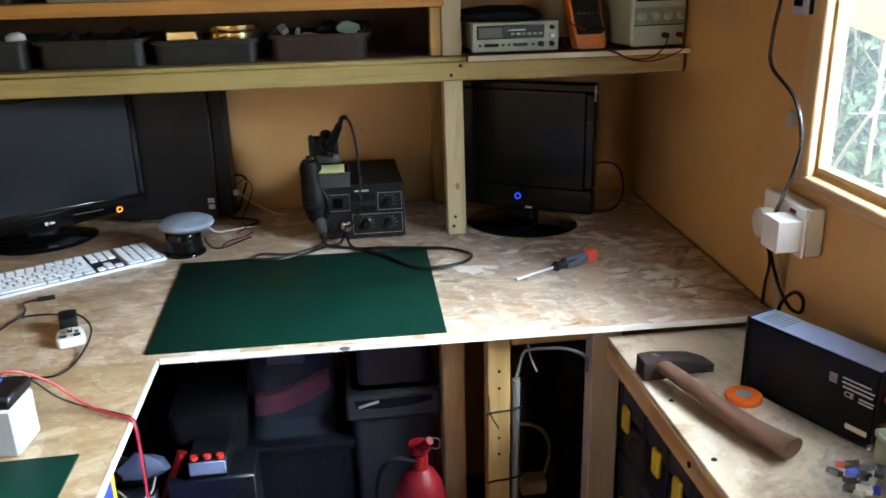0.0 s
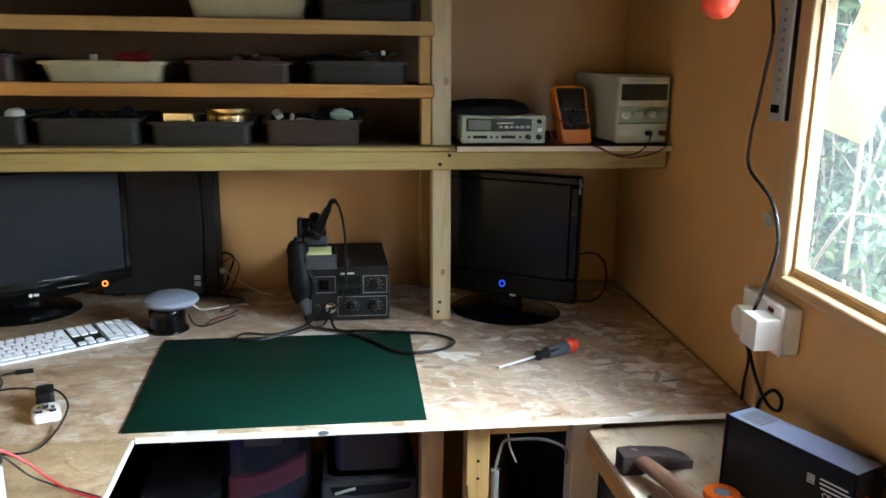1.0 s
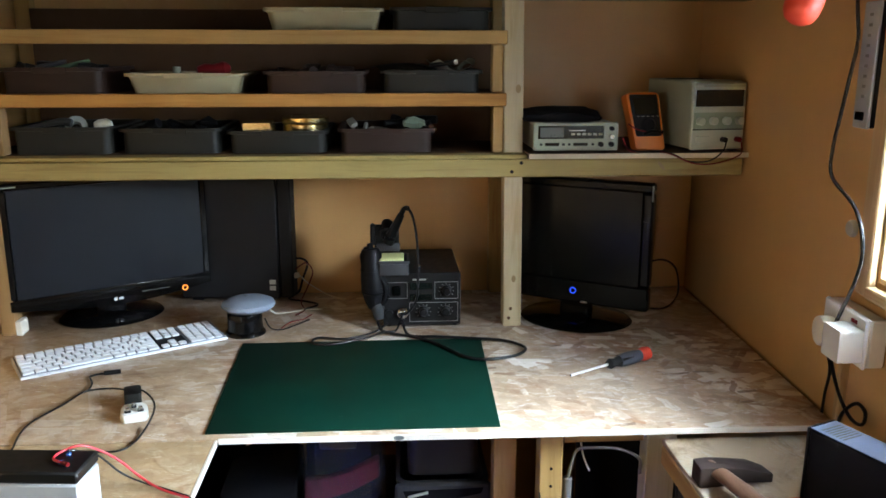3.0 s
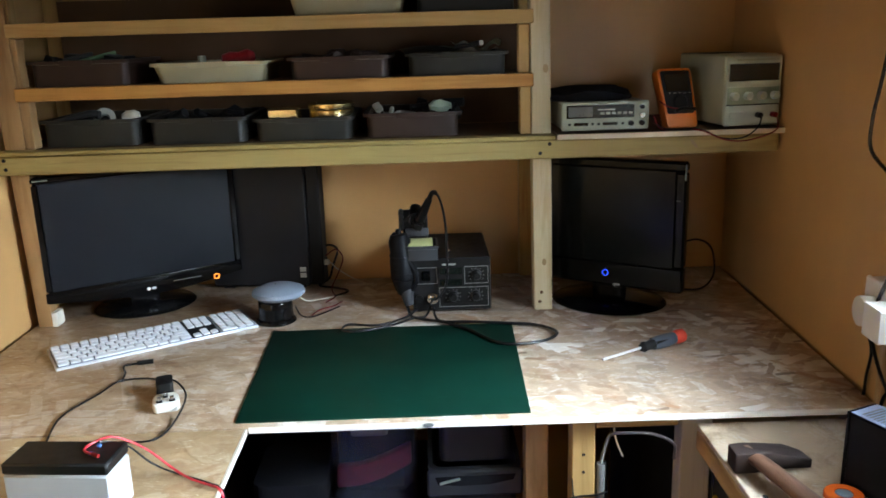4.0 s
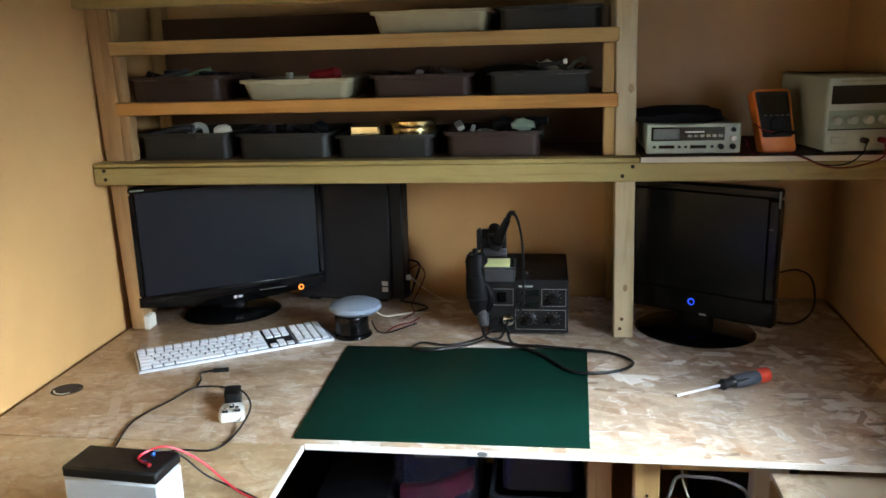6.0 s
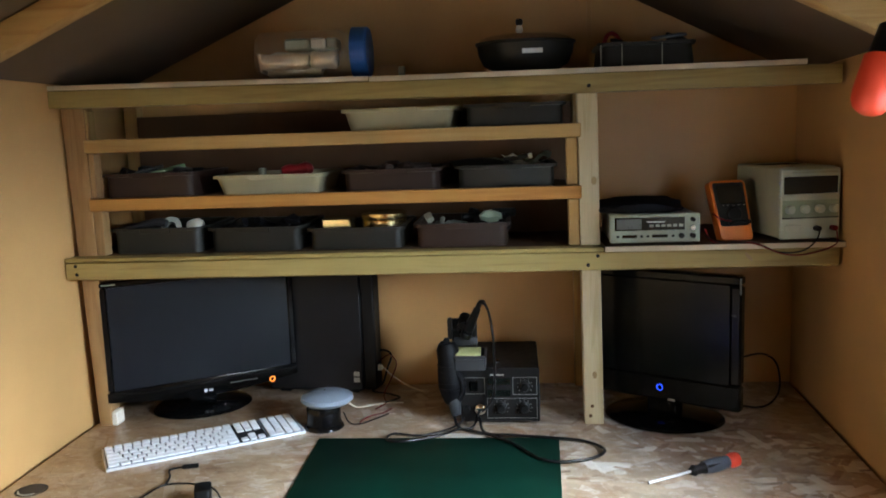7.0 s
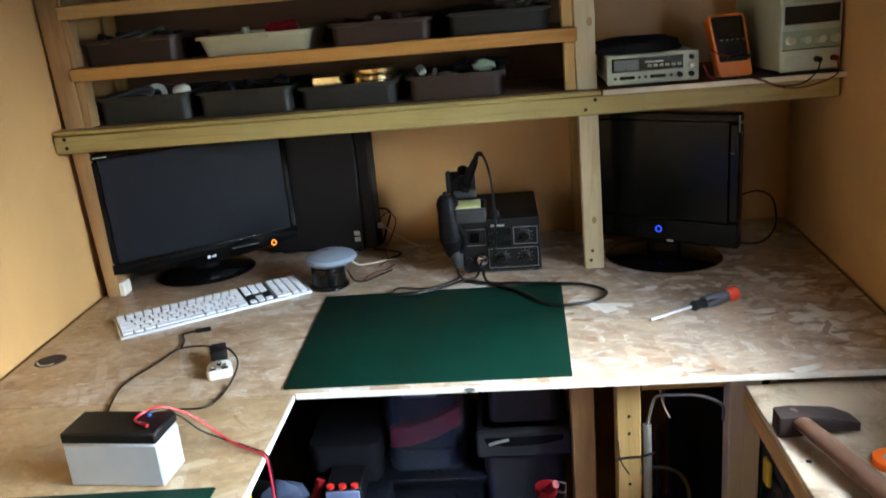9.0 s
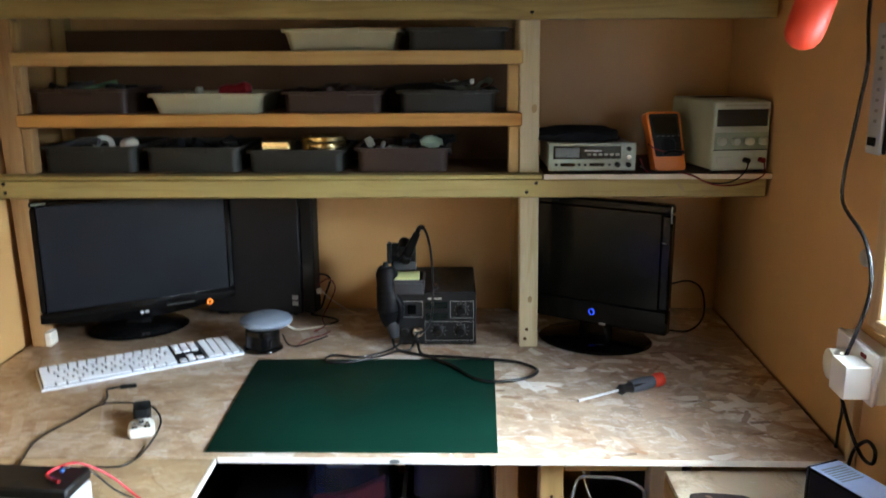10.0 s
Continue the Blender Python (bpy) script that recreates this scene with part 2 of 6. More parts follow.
def clear_plastic(name, col, cover):
    """Scuffed see-through plastic: a thin tinted film with a sheen."""
    m, nt, b = nodes_of(name)
    scuff = noise_tex(nt, coords(nt), 14.0, 5, 0.65, 0.6)
    b.inputs["Base Color"].default_value, b.inputs["Roughness"].default_value = (*col, 1), 0.22
    nt.links.new(math_node(nt, "MULTIPLY", ramp(nt, scuff, [(0.3, (0.6, 0.6, 0.6)), (0.7, (1.4, 1.4, 1.4))]), cover), b.inputs["Alpha"])
    return m


def film_sheet(name, cover):
    """Thin creased polythene: mostly clear, whitish where it folds."""
    m, nt, b = nodes_of(name)
    fold = noise_tex(nt, coords(nt), 45.0, 4, 0.6, 1.2)
    b.inputs["Base Color"].default_value, b.inputs["Roughness"].default_value = (0.85, 0.86, 0.86, 1), 0.15
    nt.links.new(math_node(nt, "MULTIPLY", ramp(nt, fold, [(0.4, (0.4, 0.4, 0.4)), (0.7, (3, 3, 3))]), cover), b.inputs["Alpha"])
    bump(nt, b, fold, 0.6, 0.003)
    return m


def glow(name, col, power):
    m, nt, b = nodes_of(name)
    b.inputs["Base Color"].default_value = (*col, 1)
    b.inputs["Emission Color"].default_value, b.inputs["Emission Strength"].default_value = (*col, 1), power
    return m


PINE, PINE_DARK = (0.52, 0.335, 0.125), (0.36, 0.19, 0.06)
GREEN_PINE, GREEN_DARK = (0.39, 0.295, 0.105), (0.24, 0.165, 0.055)
M = {
    "osb": strand_board("strand_board", (0.82, 0.785, 0.74), (0.50, 0.375, 0.262), (0.22, 0.11, 0.05), 0.30),
    "osb_soft": strand_board("worn_strand_board", (0.70, 0.60, 0.44), (0.49, 0.345, 0.19), (0.26, 0.135, 0.055), 0.36, 0.95),
    "osb_edge": plain("cut_board_edge", (0.72, 0.66, 0.56), 0.7, vary=0.2, grain=90, relief=0.3),
    "wall": sheet("wall_board", (0.64, 0.368, 0.142), 0.42),
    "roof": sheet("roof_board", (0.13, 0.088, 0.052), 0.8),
    "floor": timber("floor_board", (0.11, 0.08, 0.05), (0.06, 0.04, 0.028), "y", 0.8),
    "pine_x": timber("pine_lengthwise", PINE, PINE_DARK, "x"),
    "pine_y": timber("pine_crosswise", PINE, PINE_DARK, "y"),
    "pine_z": timber("pine_upright", PINE, PINE_DARK, "z"),
    "pale_z": timber("pale_pine_post", (0.62, 0.53, 0.34), (0.43, 0.33, 0.17), "z"),
    "beam_x": timber("treated_pine_beam", GREEN_PINE, GREEN_DARK, "x"),
    "orange_x": timber("orange_pine_batten", (0.53, 0.26, 0.065), (0.35, 0.15, 0.035), "x"),
    "orange_z": timber("orange_pine_post", (0.40, 0.235, 0.10), (0.25, 0.13, 0.05), "z"),
    "well": plain("grey_key_well", (0.24, 0.26, 0.30), 0.5),
    "hole_dark": plain("raw_board_in_shade", (0.035, 0.02, 0.010), 0.9),
    "grip": plain("grey_grip_rubber", (0.085, 0.098, 0.125), 0.45),
    "signal": plain("bright_red_plastic", (0.80, 0.07, 0.03), 0.4),
    "shaft": plain("polished_shaft", (0.86, 0.86, 0.87), 0.34, 0.35, relief=0.0),
    "legend": plain("grey_print", (0.20, 0.20, 0.19), 0.6, relief=0.0),
    "bench_y": sheet("worn_ply", (0.60, 0.47, 0.325), 0.55, 0.28, 0.8),
    "shelf": sheet("hardboard_shelf", (0.115, 0.058, 0.026), 0.7),
    "shelf_edge": plain("pale_shelf_edge", (0.60, 0.51, 0.38), 0.7, vary=0.2),
    "mat": cutting_mat("green_cutting_mat", (0.0012, 0.0205, 0.0125)),
    "gloss_black": plain("gloss_black_plastic", (0.003, 0.003, 0.003), 0.12, relief=0.0, spec=0.22),
    "black": plain("black_plastic", (0.006, 0.006, 0.006), 0.4, spec=0.3),
    "matt_black": plain("matt_black_paint", (0.006, 0.0055, 0.0055), 0.55, relief=0.2, spec=0.22),
    "gloss_cable": plain("glossy_black_cable", (0.012, 0.012, 0.012), 0.2, relief=0.0, spec=0.8),
    "rubber": plain("black_rubber", (0.005, 0.005, 0.006), 0.35, spec=0.28),
    "gun_black": plain("matt_black_grip", (0.0035, 0.0035, 0.0045), 0.5, spec=0.16),
    "screen": screen_film("dark_screen", (0.004, 0.005, 0.008), 0.30, 0.24),
    "inverter_black": plain("black_anodised_case", (0.004, 0.004, 0.005), 0.5, spec=0.14),
    "foil": plain("crumpled_foil", (1.0, 0.78, 0.54), 0.36, 0.4, vary=0.15, grain=40, relief=0.6),
    "charcoal": plain("charcoal_case", (0.006, 0.0062, 0.0075), 0.5, relief=0.15, spec=0.22),
    "white": plain("white_plastic", (0.78, 0.76, 0.70), 0.35),
    "cream": plain("cream_plastic", (0.66, 0.62, 0.50), 0.4),
    "key": plain("white_key", (0.80, 0.82, 0.86), 0.4, vary=0.03, relief=0.0),
    "kb_edge": plain("pale_aluminium", (0.74, 0.76, 0.80), 0.4, 0.2),
    "steel": plain("bright_steel", (0.6, 0.6, 0.6), 0.22, 1.0),
    "chrome": plain("chrome", (0.8, 0.8, 0.8), 0.08, 1.0, relief=0.0),
    "brass": plain("gold_tin", (0.90, 0.70, 0.34), 0.22, 1.0),
    "grey_case": plain("grey_enamel", (0.36, 0.36, 0.31), 0.5),
    "pale_case": plain("pale_grey_enamel", (0.42, 0.47, 0.385), 0.45),
    "panel_grey": plain("silver_panel", (0.31, 0.345, 0.26), 0.4),
    "dark_window": plain("dark_display_window", (0.01, 0.012, 0.01), 0.15, relief=0.0),
    "lcd": plain("grey_display", (0.10, 0.11, 0.10), 0.3, relief=0.0),
    "orange": plain("orange_rubber", (0.75, 0.20, 0.02), 0.45),
    "tape_orange": plain("orange_tape", (0.80, 0.13, 0.015), 0.22),
    "pipe_grey": plain("pale_grey_pipe", (0.22, 0.22, 0.215), 0.5),
    "red": plain("red_plastic", (0.62, 0.03, 0.02), 0.3),
    "red_wire": plain("red_cable", (0.48, 0.02, 0.03), 0.4),
    "can_red": plain("dull_red_plastic", (0.145, 0.004, 0.006), 0.45, spec=0.22),
    "maroon": plain("dark_red_plastic", (0.26, 0.008, 0.028), 0.5),
    "lid_blue": plain("blue_grey_metal", (0.22, 0.27, 0.40), 0.42, 0.2),
    "blue": plain("blue_plastic", (0.02, 0.09, 0.30), 0.35),
    "royal": plain("royal_blue_card", (0.02, 0.05, 0.55), 0.4),
    "yellow": plain("yellow_plastic", (0.75, 0.55, 0.03), 0.4),
    "sponge": plain("yellow_sponge", (0.66, 0.68, 0.30), 0.9, grain=200, relief=0.5),
    "tray_grey": plain("grey_tray", (0.0125, 0.0120, 0.0090), 0.5, dust=0.016, spec=0.35),
    "tray_brown": plain("brown_tray", (0.030, 0.0135, 0.0085), 0.5, dust=0.014, spec=0.35),
    "tray_white": plain("cream_tray", (0.42, 0.38, 0.235), 0.45),
    "tub_clear": clear_plastic("clear_tub_plastic", (0.10, 0.12, 0.17), 0.22),
    "tv_screen": screen_film("glossy_screen", (0.004, 0.0042, 0.004), 0.20, 0.16),
    "blue_grey": plain("blue_grey_paint", (0.16, 0.20, 0.30), 0.5),
    "knot": plain("wood_knot", (0.30, 0.21, 0.10), 0.6, vary=0.3, grain=200, relief=0.2),
    "tub_grey": plain("grey_box_plastic", (0.027, 0.029, 0.033), 0.45, vary=0.2, dust=0.02),
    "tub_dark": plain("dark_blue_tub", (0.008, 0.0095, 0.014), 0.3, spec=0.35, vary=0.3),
    "cloth": plain("dark_cloth", (0.006, 0.006, 0.008), 0.9, spec=0.15, grain=120, relief=0.6),
    "battery": plain("grey_battery_case", (0.39, 0.41, 0.42), 0.45),
    "pale_blue": plain("pale_blue_film", (0.05, 0.065, 0.11), 0.5),
    "panel_green": plain("green_grey_panel", (0.27, 0.34, 0.25), 0.5),
    "sage": plain("pale_green_card", (0.36, 0.38, 0.28), 0.7),
    "fabric": plain("grey_speaker_fabric", (0.19, 0.225, 0.28), 0.85, grain=400, relief=0.5),
    "axe_head": plain("dark_forged_steel", (0.034, 0.022, 0.019), 0.65, 0.0, spec=0.2, vary=0.3, relief=0.4),
    "axe_handle": timber("varnished_ash", (0.16, 0.082, 0.05), (0.07, 0.032, 0.018), "y", 0.42),
    "window_wood": timber("window_pine", (0.62, 0.44, 0.24), (0.44, 0.27, 0.12), "z"),
    "window_wood_y": timber("window_pine_rail", (0.62, 0.44, 0.24), (0.44, 0.27, 0.12), "y"),
    # Dust film strong enough to also stand in for the washed-out glare.
    "pane": dusty_hazy_glass("window_glass", 0.016),
    "jar": clear_plastic("clear_jar", (0.75, 0.72, 0.66), 0.06),
    "bag": film_sheet("clear_bag_film", 0.07),
    "leaf": plain("leaf_green", (0.12, 0.20, 0.10), 0.5, vary=0.5),
    "twig": plain("pale_twig", (0.42, 0.37, 0.30), 0.8),
    "earth": plain("garden_ground", (0.16, 0.17, 0.07), 0.9, vary=0.4, grain=30, relief=0.5),
    "board": plain("cream_painted_board", (0.80, 0.66, 0.36), 0.5),
    "ink": plain("white_print", (0.6, 0.6, 0.6), 0.6, relief=0.0),
    "led_blue": glow("blue_led", (0.02, 0.08, 1.0), 1.6),
    "led_orange": glow("orange_led", (1.0, 0.25, 0.03), 2.2),
}

# ---- mesh helpers ----
def mark(bm, before):
    return [v for v in bm.verts if v not in before]


def box(x0, x1, y0, y1, z0, z1, bev=0.0015, bm=None, seg=1):
    own = bmesh.new()
    bmesh.ops.create_cube(own, size=1.0)
    for v in own.verts:
        v.co = Vector(((x0 + x1) / 2 + v.co.x * (x1 - x0), (y0 + y1) / 2 + v.co.y * (y1 - y0), (z0 + z1) / 2 + v.co.z * (z1 - z0)))
    if bev:
        bev = min(bev, 0.45 * min(abs(x1 - x0), abs(y1 - y0), abs(z1 - z0)))
        bmesh.ops.bevel(own, geom=list(own.edges), offset=bev, segments=seg, affect="EDGES", profile=0.5, clamp_overlap=True)
    return join(bm, own)


def join(bm, own, m=None):
    if m is not None:
        own.transform(m)
    if bm is None:
        return own
    data = bpy.data.meshes.new("tmp")
    own.to_mesh(data)
    own.free()
    bm.from_mesh(data)
    bpy.data.meshes.remove(data)
    return bm


def lathe(profile, seg=28, bm=None, m=None):
    """Turns (radius, height) pairs round z; ends with radius 0 are closed to a point."""
    own, rings = bmesh.new(), []
    for r, z in profile:
        if r <= 1e-6:
            rings.append([own.verts.new((0, 0, z))])
        else:
            rings.append([own.verts.new((r * math.cos(2 * math.pi * k / seg), r * math.sin(2 * math.pi * k / seg), z)) for k in range(seg)])
    for a, b in zip(rings, rings[1:]):
        for k in range(seg):
            j = (k + 1) % seg
            if len(a) == 1 and len(b) > 1:
                own.faces.new((a[0], b[k], b[j]))
            elif len(b) == 1 and len(a) > 1:
                own.faces.new((a[k], b[0], a[j]))
            elif len(a) > 1:
                own.faces.new((a[k], b[k], b[j], a[j]))
    bmesh.ops.recalc_face_normals(own, faces=own.faces)
    return join(bm, own, m)


def rod(p, q, r, r2=None, seg=16, bm=None, bev=0.0):
    """A round bar from p to q, with softened ends."""
    p, q = Vector(p), Vector(q)
    n, r2 = (q - p).length, r if r2 is None else r2
    e = min(bev or 0.12 * min(r, r2), 0.3 * n)
    m = Matrix.Translation(p) @ (q - p).to_track_quat("Z", "Y").to_matrix().to_4x4()
    return lathe([(0, 0), (r - e, 0), (r, e), (r2, n - e), (r2 - e, n), (0, n)], seg, bm, m)


def curve_points(pts, steps=6):
    pts = [Vector(p) for p in pts]
    if len(pts) < 3:
        return pts
    ext, out = [2 * pts[0] - pts[1], *pts, 2 * pts[-1] - pts[-2]], []
    for k in range(1, len(ext) - 2):
        a, b, c, d = ext[k - 1:k + 3]
        for s in range(steps):
            t = s / steps
            out.append(0.5 * (2 * b + (c - a) * t + (2 * a - 5 * b + 4 * c - d) * t * t + (3 * b - a - 3 * c + d) * t ** 3))
    return out + [pts[-1]]


def tube(pts, r, seg=8, steps=6, bm=None, radii=None, flat=1.0):
    """A cable or limb along a smooth curve."""
    line, own, rings, up = curve_points(pts, steps), bmesh.new(), [], Vector((0.03, 0.05, 1)).normalized()
    for k, p in enumerate(line):
        way = (line[min(k + 1, len(line) - 1)] - line[max(k - 1, 0)]).normalized()
        side = way.cross(up)
        side = (side if side.length > 0.05 else way.cross(Vector((1, 0, 0)))).normalized()
        top = side.cross(way).normalized()
        rr = r if radii is None else radii[0] + (radii[1] - radii[0]) * k / (len(line) - 1)
        rings.append([own.verts.new(p + rr * (math.cos(a) * side + flat * math.sin(a) * top)) for a in (2 * math.pi * j / seg for j in range(seg))])
    for a, b in zip(rings, rings[1:]):
        for k in range(seg):
            own.faces.new((a[k], a[(k + 1) % seg], b[(k + 1) % seg], b[k]))
    own.faces.new(rings[0][::-1])
    own.faces.new(rings[-1])
    bmesh.ops.recalc_face_normals(own, faces=own.faces)
    return join(bm, own)


def prism(outline, a, b, axis="z", bev=0.0, bm=None):
    """An outline of (u, v) pairs drawn out from a to b along an axis: z takes u, v as x, y; y takes x, z; x takes y, z."""
    own = bmesh.new()
    place = {"z": lambda u, v, w: (u, v, w), "y": lambda u, v, w: (u, w, v), "x": lambda u, v, w: (w, u, v)}[axis]
    lo, hi = [[own.verts.new(place(u, v, w)) for u, v in outline] for w in (a, b)]
    n = len(outline)
    own.faces.new(lo)
    own.faces.new(hi)
    for k in range(n):
        own.faces.new((lo[k], lo[(k + 1) % n], hi[(k + 1) % n], hi[k]))
    bmesh.ops.recalc_face_normals(own, faces=own.faces)
    if bev:
        bmesh.ops.bevel(own, geom=list(own.edges), offset=bev, segments=2, affect="EDGES", profile=0.5, clamp_overlap=True)
    return join(bm, own)


def oval(cx, cy, rx, ry, n=32):
    return [(cx + rx * math.cos(2 * math.pi * k / n), cy + ry * math.sin(2 * math.pi * k / n)) for k in range(n)]


def round_rect(x0, x1, y0, y1, r, n=4):
    out = []
    for cx, cy, a0 in ((x1 - r, y1 - r, 0), (x0 + r, y1 - r, 90), (x0 + r, y0 + r, 180), (x1 - r, y0 + r, 270)):
        out += [(cx + r * math.cos(radians(a0 + 90 * k / n)), cy + r * math.sin(radians(a0 + 90 * k / n))) for k in range(n + 1)]
    return out


def bin_shape(w, d, h, wall=0.003, taper=0.82, rim=0.008, r=0.018):
    """An open tray or tub: tapered sides, a turned-out rim and a floor; its base at z 0."""
    own = bmesh.new()
    loops = []
    for sx, sy, z in ((w * taper, d * taper, 0), (w - 2 * rim, d - 2 * rim, h - 0.008), (w, d, h - 0.007), (w, d, h), (w - 2 * rim - 2 * wall, d - 2 * rim - 2 * wall, h), (w * taper - 2 * wall, d * taper - 2 * wall, wall)):
        loops.append([own.verts.new((x, y, z)) for x, y in round_rect(-sx / 2, sx / 2, -sy / 2, sy / 2, r)])
    n = len(loops[0])
    for a, b in zip(loops, loops[1:]):
        for k in range(n):
            own.faces.new((a[k], a[(k + 1) % n], b[(k + 1) % n], b[k]))
    own.faces.new(loops[0][::-1])
    own.faces.new(loops[-1])
    bmesh.ops.recalc_face_normals(own, faces=own.faces)
    return own


def mesh_object(name, bm, material, angle=38):
    data = bpy.data.meshes.new(name)
    bm.to_mesh(data)
    bm.free()
    data.materials.append(M[material])
    data.polygons.foreach_set("use_smooth", [True] * len(data.polygons))
    data.set_sharp_from_angle(angle=radians(angle))
    return new(name, data)


def part(name, bm, material, parent, label=""):
    ob = mesh_object(name, bm, material)
    ob.parent = parent
    return tagged(ob, label)


def thing(name, label, category, m=None, group="", kind=""):
    ob = new(name)
    ob.empty_display_size = 0.05
    if m is not None:
        ob.matrix_world = m
    return tagged(ob, label, category, group, kind)


def solo(name, bm, material, label, category, m=None, group="", kind=""):
    ob = mesh_object(name, bm, material)
    if m is not None:
        ob.matrix_world = m
    return tagged(ob, label, category, group, kind)


def lettering(text, size, material, m, parent):
    """Printed words, raised a hair from the surface."""
    data = bpy.data.curves.new("print", "FONT")
    data.body, data.size, data.extrude, data.align_x, data.align_y = text, size, 0.0002, "CENTER", "CENTER"
    tmp = new("tmp", data)
    mesh = bpy.data.meshes.new_from_object(tmp.evaluated_get(bpy.context.evaluated_depsgraph_get()))
    bpy.data.objects.remove(tmp)
    mesh.materials.clear()
    mesh.materials.append(M[material])
    ob = new("print", mesh)
    ob.parent, ob.matrix_local = parent, m
    return ob

# ---- the shed ----
LEFT, BACK, FRONT, EAVE, APEX_X, APEX = -0.604, 0.88, -2.35, 1.715, 0.29, 2.115
BENCH, LOW, BOARD = 0.900, 0.872, 0.0085


def right_wall(y):
    return 1.111 + 0.042 * y


floor = solo("floor", box(LEFT - 0.06, 1.22, FRONT - 0.06, BACK + 0.06, -0.03, 0.0, 0), "floor", "dark worn timber boards of the shed floor", "floor", kind="structure")

gable = [(LEFT - 0.06, 0), (1.22, 0), (1.22, EAVE), (APEX_X, APEX + 0.02), (LEFT - 0.06, EAVE)]
solo("wall_back", prism(gable, BACK, BACK + 0.018, "y"), "wall", "orange-brown sheet board gable wall behind the bench", "wall", kind="structure")
seam = thing("trim_seam", "narrow joints between the wall sheets", "trim", kind="structure")
part("seam_strip", box(0.628, 0.640, BACK - 0.004, BACK - 0.0005, 0.902, 1.9, 0.001), "wall", seam)
# Unseen opening, added to let the side fill lamp in.
SIDE_Y0, SIDE_Y1, SIDE_Z0, SIDE_Z1 = -2.10, -1.22, 1.10, 1.64
wl = bmesh.new()
for y0, y1, z0, z1 in ((FRONT, SIDE_Y0, 0, EAVE + 0.01), (SIDE_Y1, BACK, 0, EAVE + 0.01), (SIDE_Y0, SIDE_Y1, 0, SIDE_Z0), (SIDE_Y0, SIDE_Y1, SIDE_Z1, EAVE + 0.01)):
    box(LEFT - 0.018, LEFT, y0, y1, z0, z1, 0, wl)
solo("wall_left", wl, "wall", "orange-brown sheet board side wall with an added opening for the fill lamp", "wall", kind="structure")

# right wall with the window opening
WIN_Y0, WIN_Y1, WIN_Z0, WIN_Z1 = -1.36, -0.078, 1.176, 1.665
wr = bmesh.new()
for y0, y1, z0, z1 in ((WIN_Y1, BACK, 0, EAVE + 0.01), (FRONT, WIN_Y0, 0, EAVE + 0.01), (WIN_Y0, WIN_Y1, 0, WIN_Z0), (WIN_Y0, WIN_Y1, WIN_Z1, EAVE + 0.01)):
    prism([(right_wall(y0), y0), (right_wall(y1), y1), (right_wall(y1) + 0.022, y1), (right_wall(y0) + 0.022, y0)], z0, z1, "z", bm=wr)
solo("wall_right", wr, "wall", "orange-brown sheet board wall with a window", "wall", kind="structure")

# front wall
fw = bmesh.new()
prism(gable, FRONT - 0.018, FRONT, "y", bm=fw)
solo("wall_front", fw, "wall", "plain sheet board gable wall opposite the bench", "wall", kind="structure")

roof = bmesh.new()
for ex in (LEFT - 0.10, 1.26):
    k = (APEX - EAVE) / (APEX_X - LEFT) if ex < 0 else (EAVE - 0.02 - APEX) / (1.145 - APEX_X)
    ze = APEX + k * (ex - APEX_X)
    prism([(ex, ze), (APEX_X, APEX), (APEX_X, APEX + 0.02), (ex, ze + 0.02)], FRONT - 0.1, BACK + 0.1, "y", bm=roof)
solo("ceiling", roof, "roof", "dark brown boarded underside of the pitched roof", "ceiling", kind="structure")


def rafter(y, ex, ez):
    """A sloping roof timber from the eave to the ridge."""
    n = 0.052
    return prism([(ex, ez - n), (APEX_X, APEX - n), (APEX_X, APEX - 0.003), (ex, ez - 0.003)], y, y + 0.04, "y", 0.001)


for y in (0.085, -0.75, -1.6):
    solo("rafter", rafter(y, LEFT + 0.002, EAVE), "pine_x", "sawn pine rafter under the dark roof boards", "rafter", group="rafters", kind="structure")
    solo("rafter", rafter(y, right_wall(y) - 0.002, EAVE + 0.0), "pine_x", "sawn pine rafter under the dark roof boards", "rafter", group="rafters", kind="structure")

# window: lining, trim, sash and pane
win = thing("window_1", "pine-framed window in the side wall with a view of shrubs", "window", kind="structure")
sk = Matrix.Translation((right_wall(-0.5), -0.5, 0)) @ Matrix.Rotation(-math.atan(0.042), 4, "Z")
win.matrix_world = sk
a0, a1 = WIN_Y0 + 0.5, WIN_Y1 + 0.5
part("window_frame", box(-0.016, -0.0005, a1 - 0.004, a1 + 0.036, WIN_Z0 - 0.026, WIN_Z1 + 0.03, 0.003), "window_wood", win)
part("stop_batten", box(-0.009, -0.0005, a1 + 0.0365, a1 + 0.050, WIN_Z0 - 0.020, WIN_Z1 + 0.03, 0.002), "window_wood", win)
part("window_frame", box(-0.016, -0.0005, a0 - 0.028, a0 + 0.004, WIN_Z0 - 0.026, WIN_Z1 + 0.03, 0.003), "window_wood", win)
part("window_frame", box(-0.016, -0.0005, a0 + 0.0045, a1 - 0.0045, WIN_Z1 - 0.004, WIN_Z1 + 0.03, 0.003), "window_wood_y", win)
part("window_sill", box(-0.022, -0.0005, a0 + 0.0045, a1 - 0.0045, WIN_Z0 - 0.026, WIN_Z0 - 0.006, 0.003), "window_wood_y", win)
part("lining", box(0.0, 0.022, a1 - 0.010, a1 - 0.0005, WIN_Z0, WIN_Z1, 0.001), "window_wood", win)
part("lining", box(0.0, 0.022, a0 + 0.0005, a0 + 0.010, WIN_Z0, WIN_Z1, 0.001), "window_wood", win)
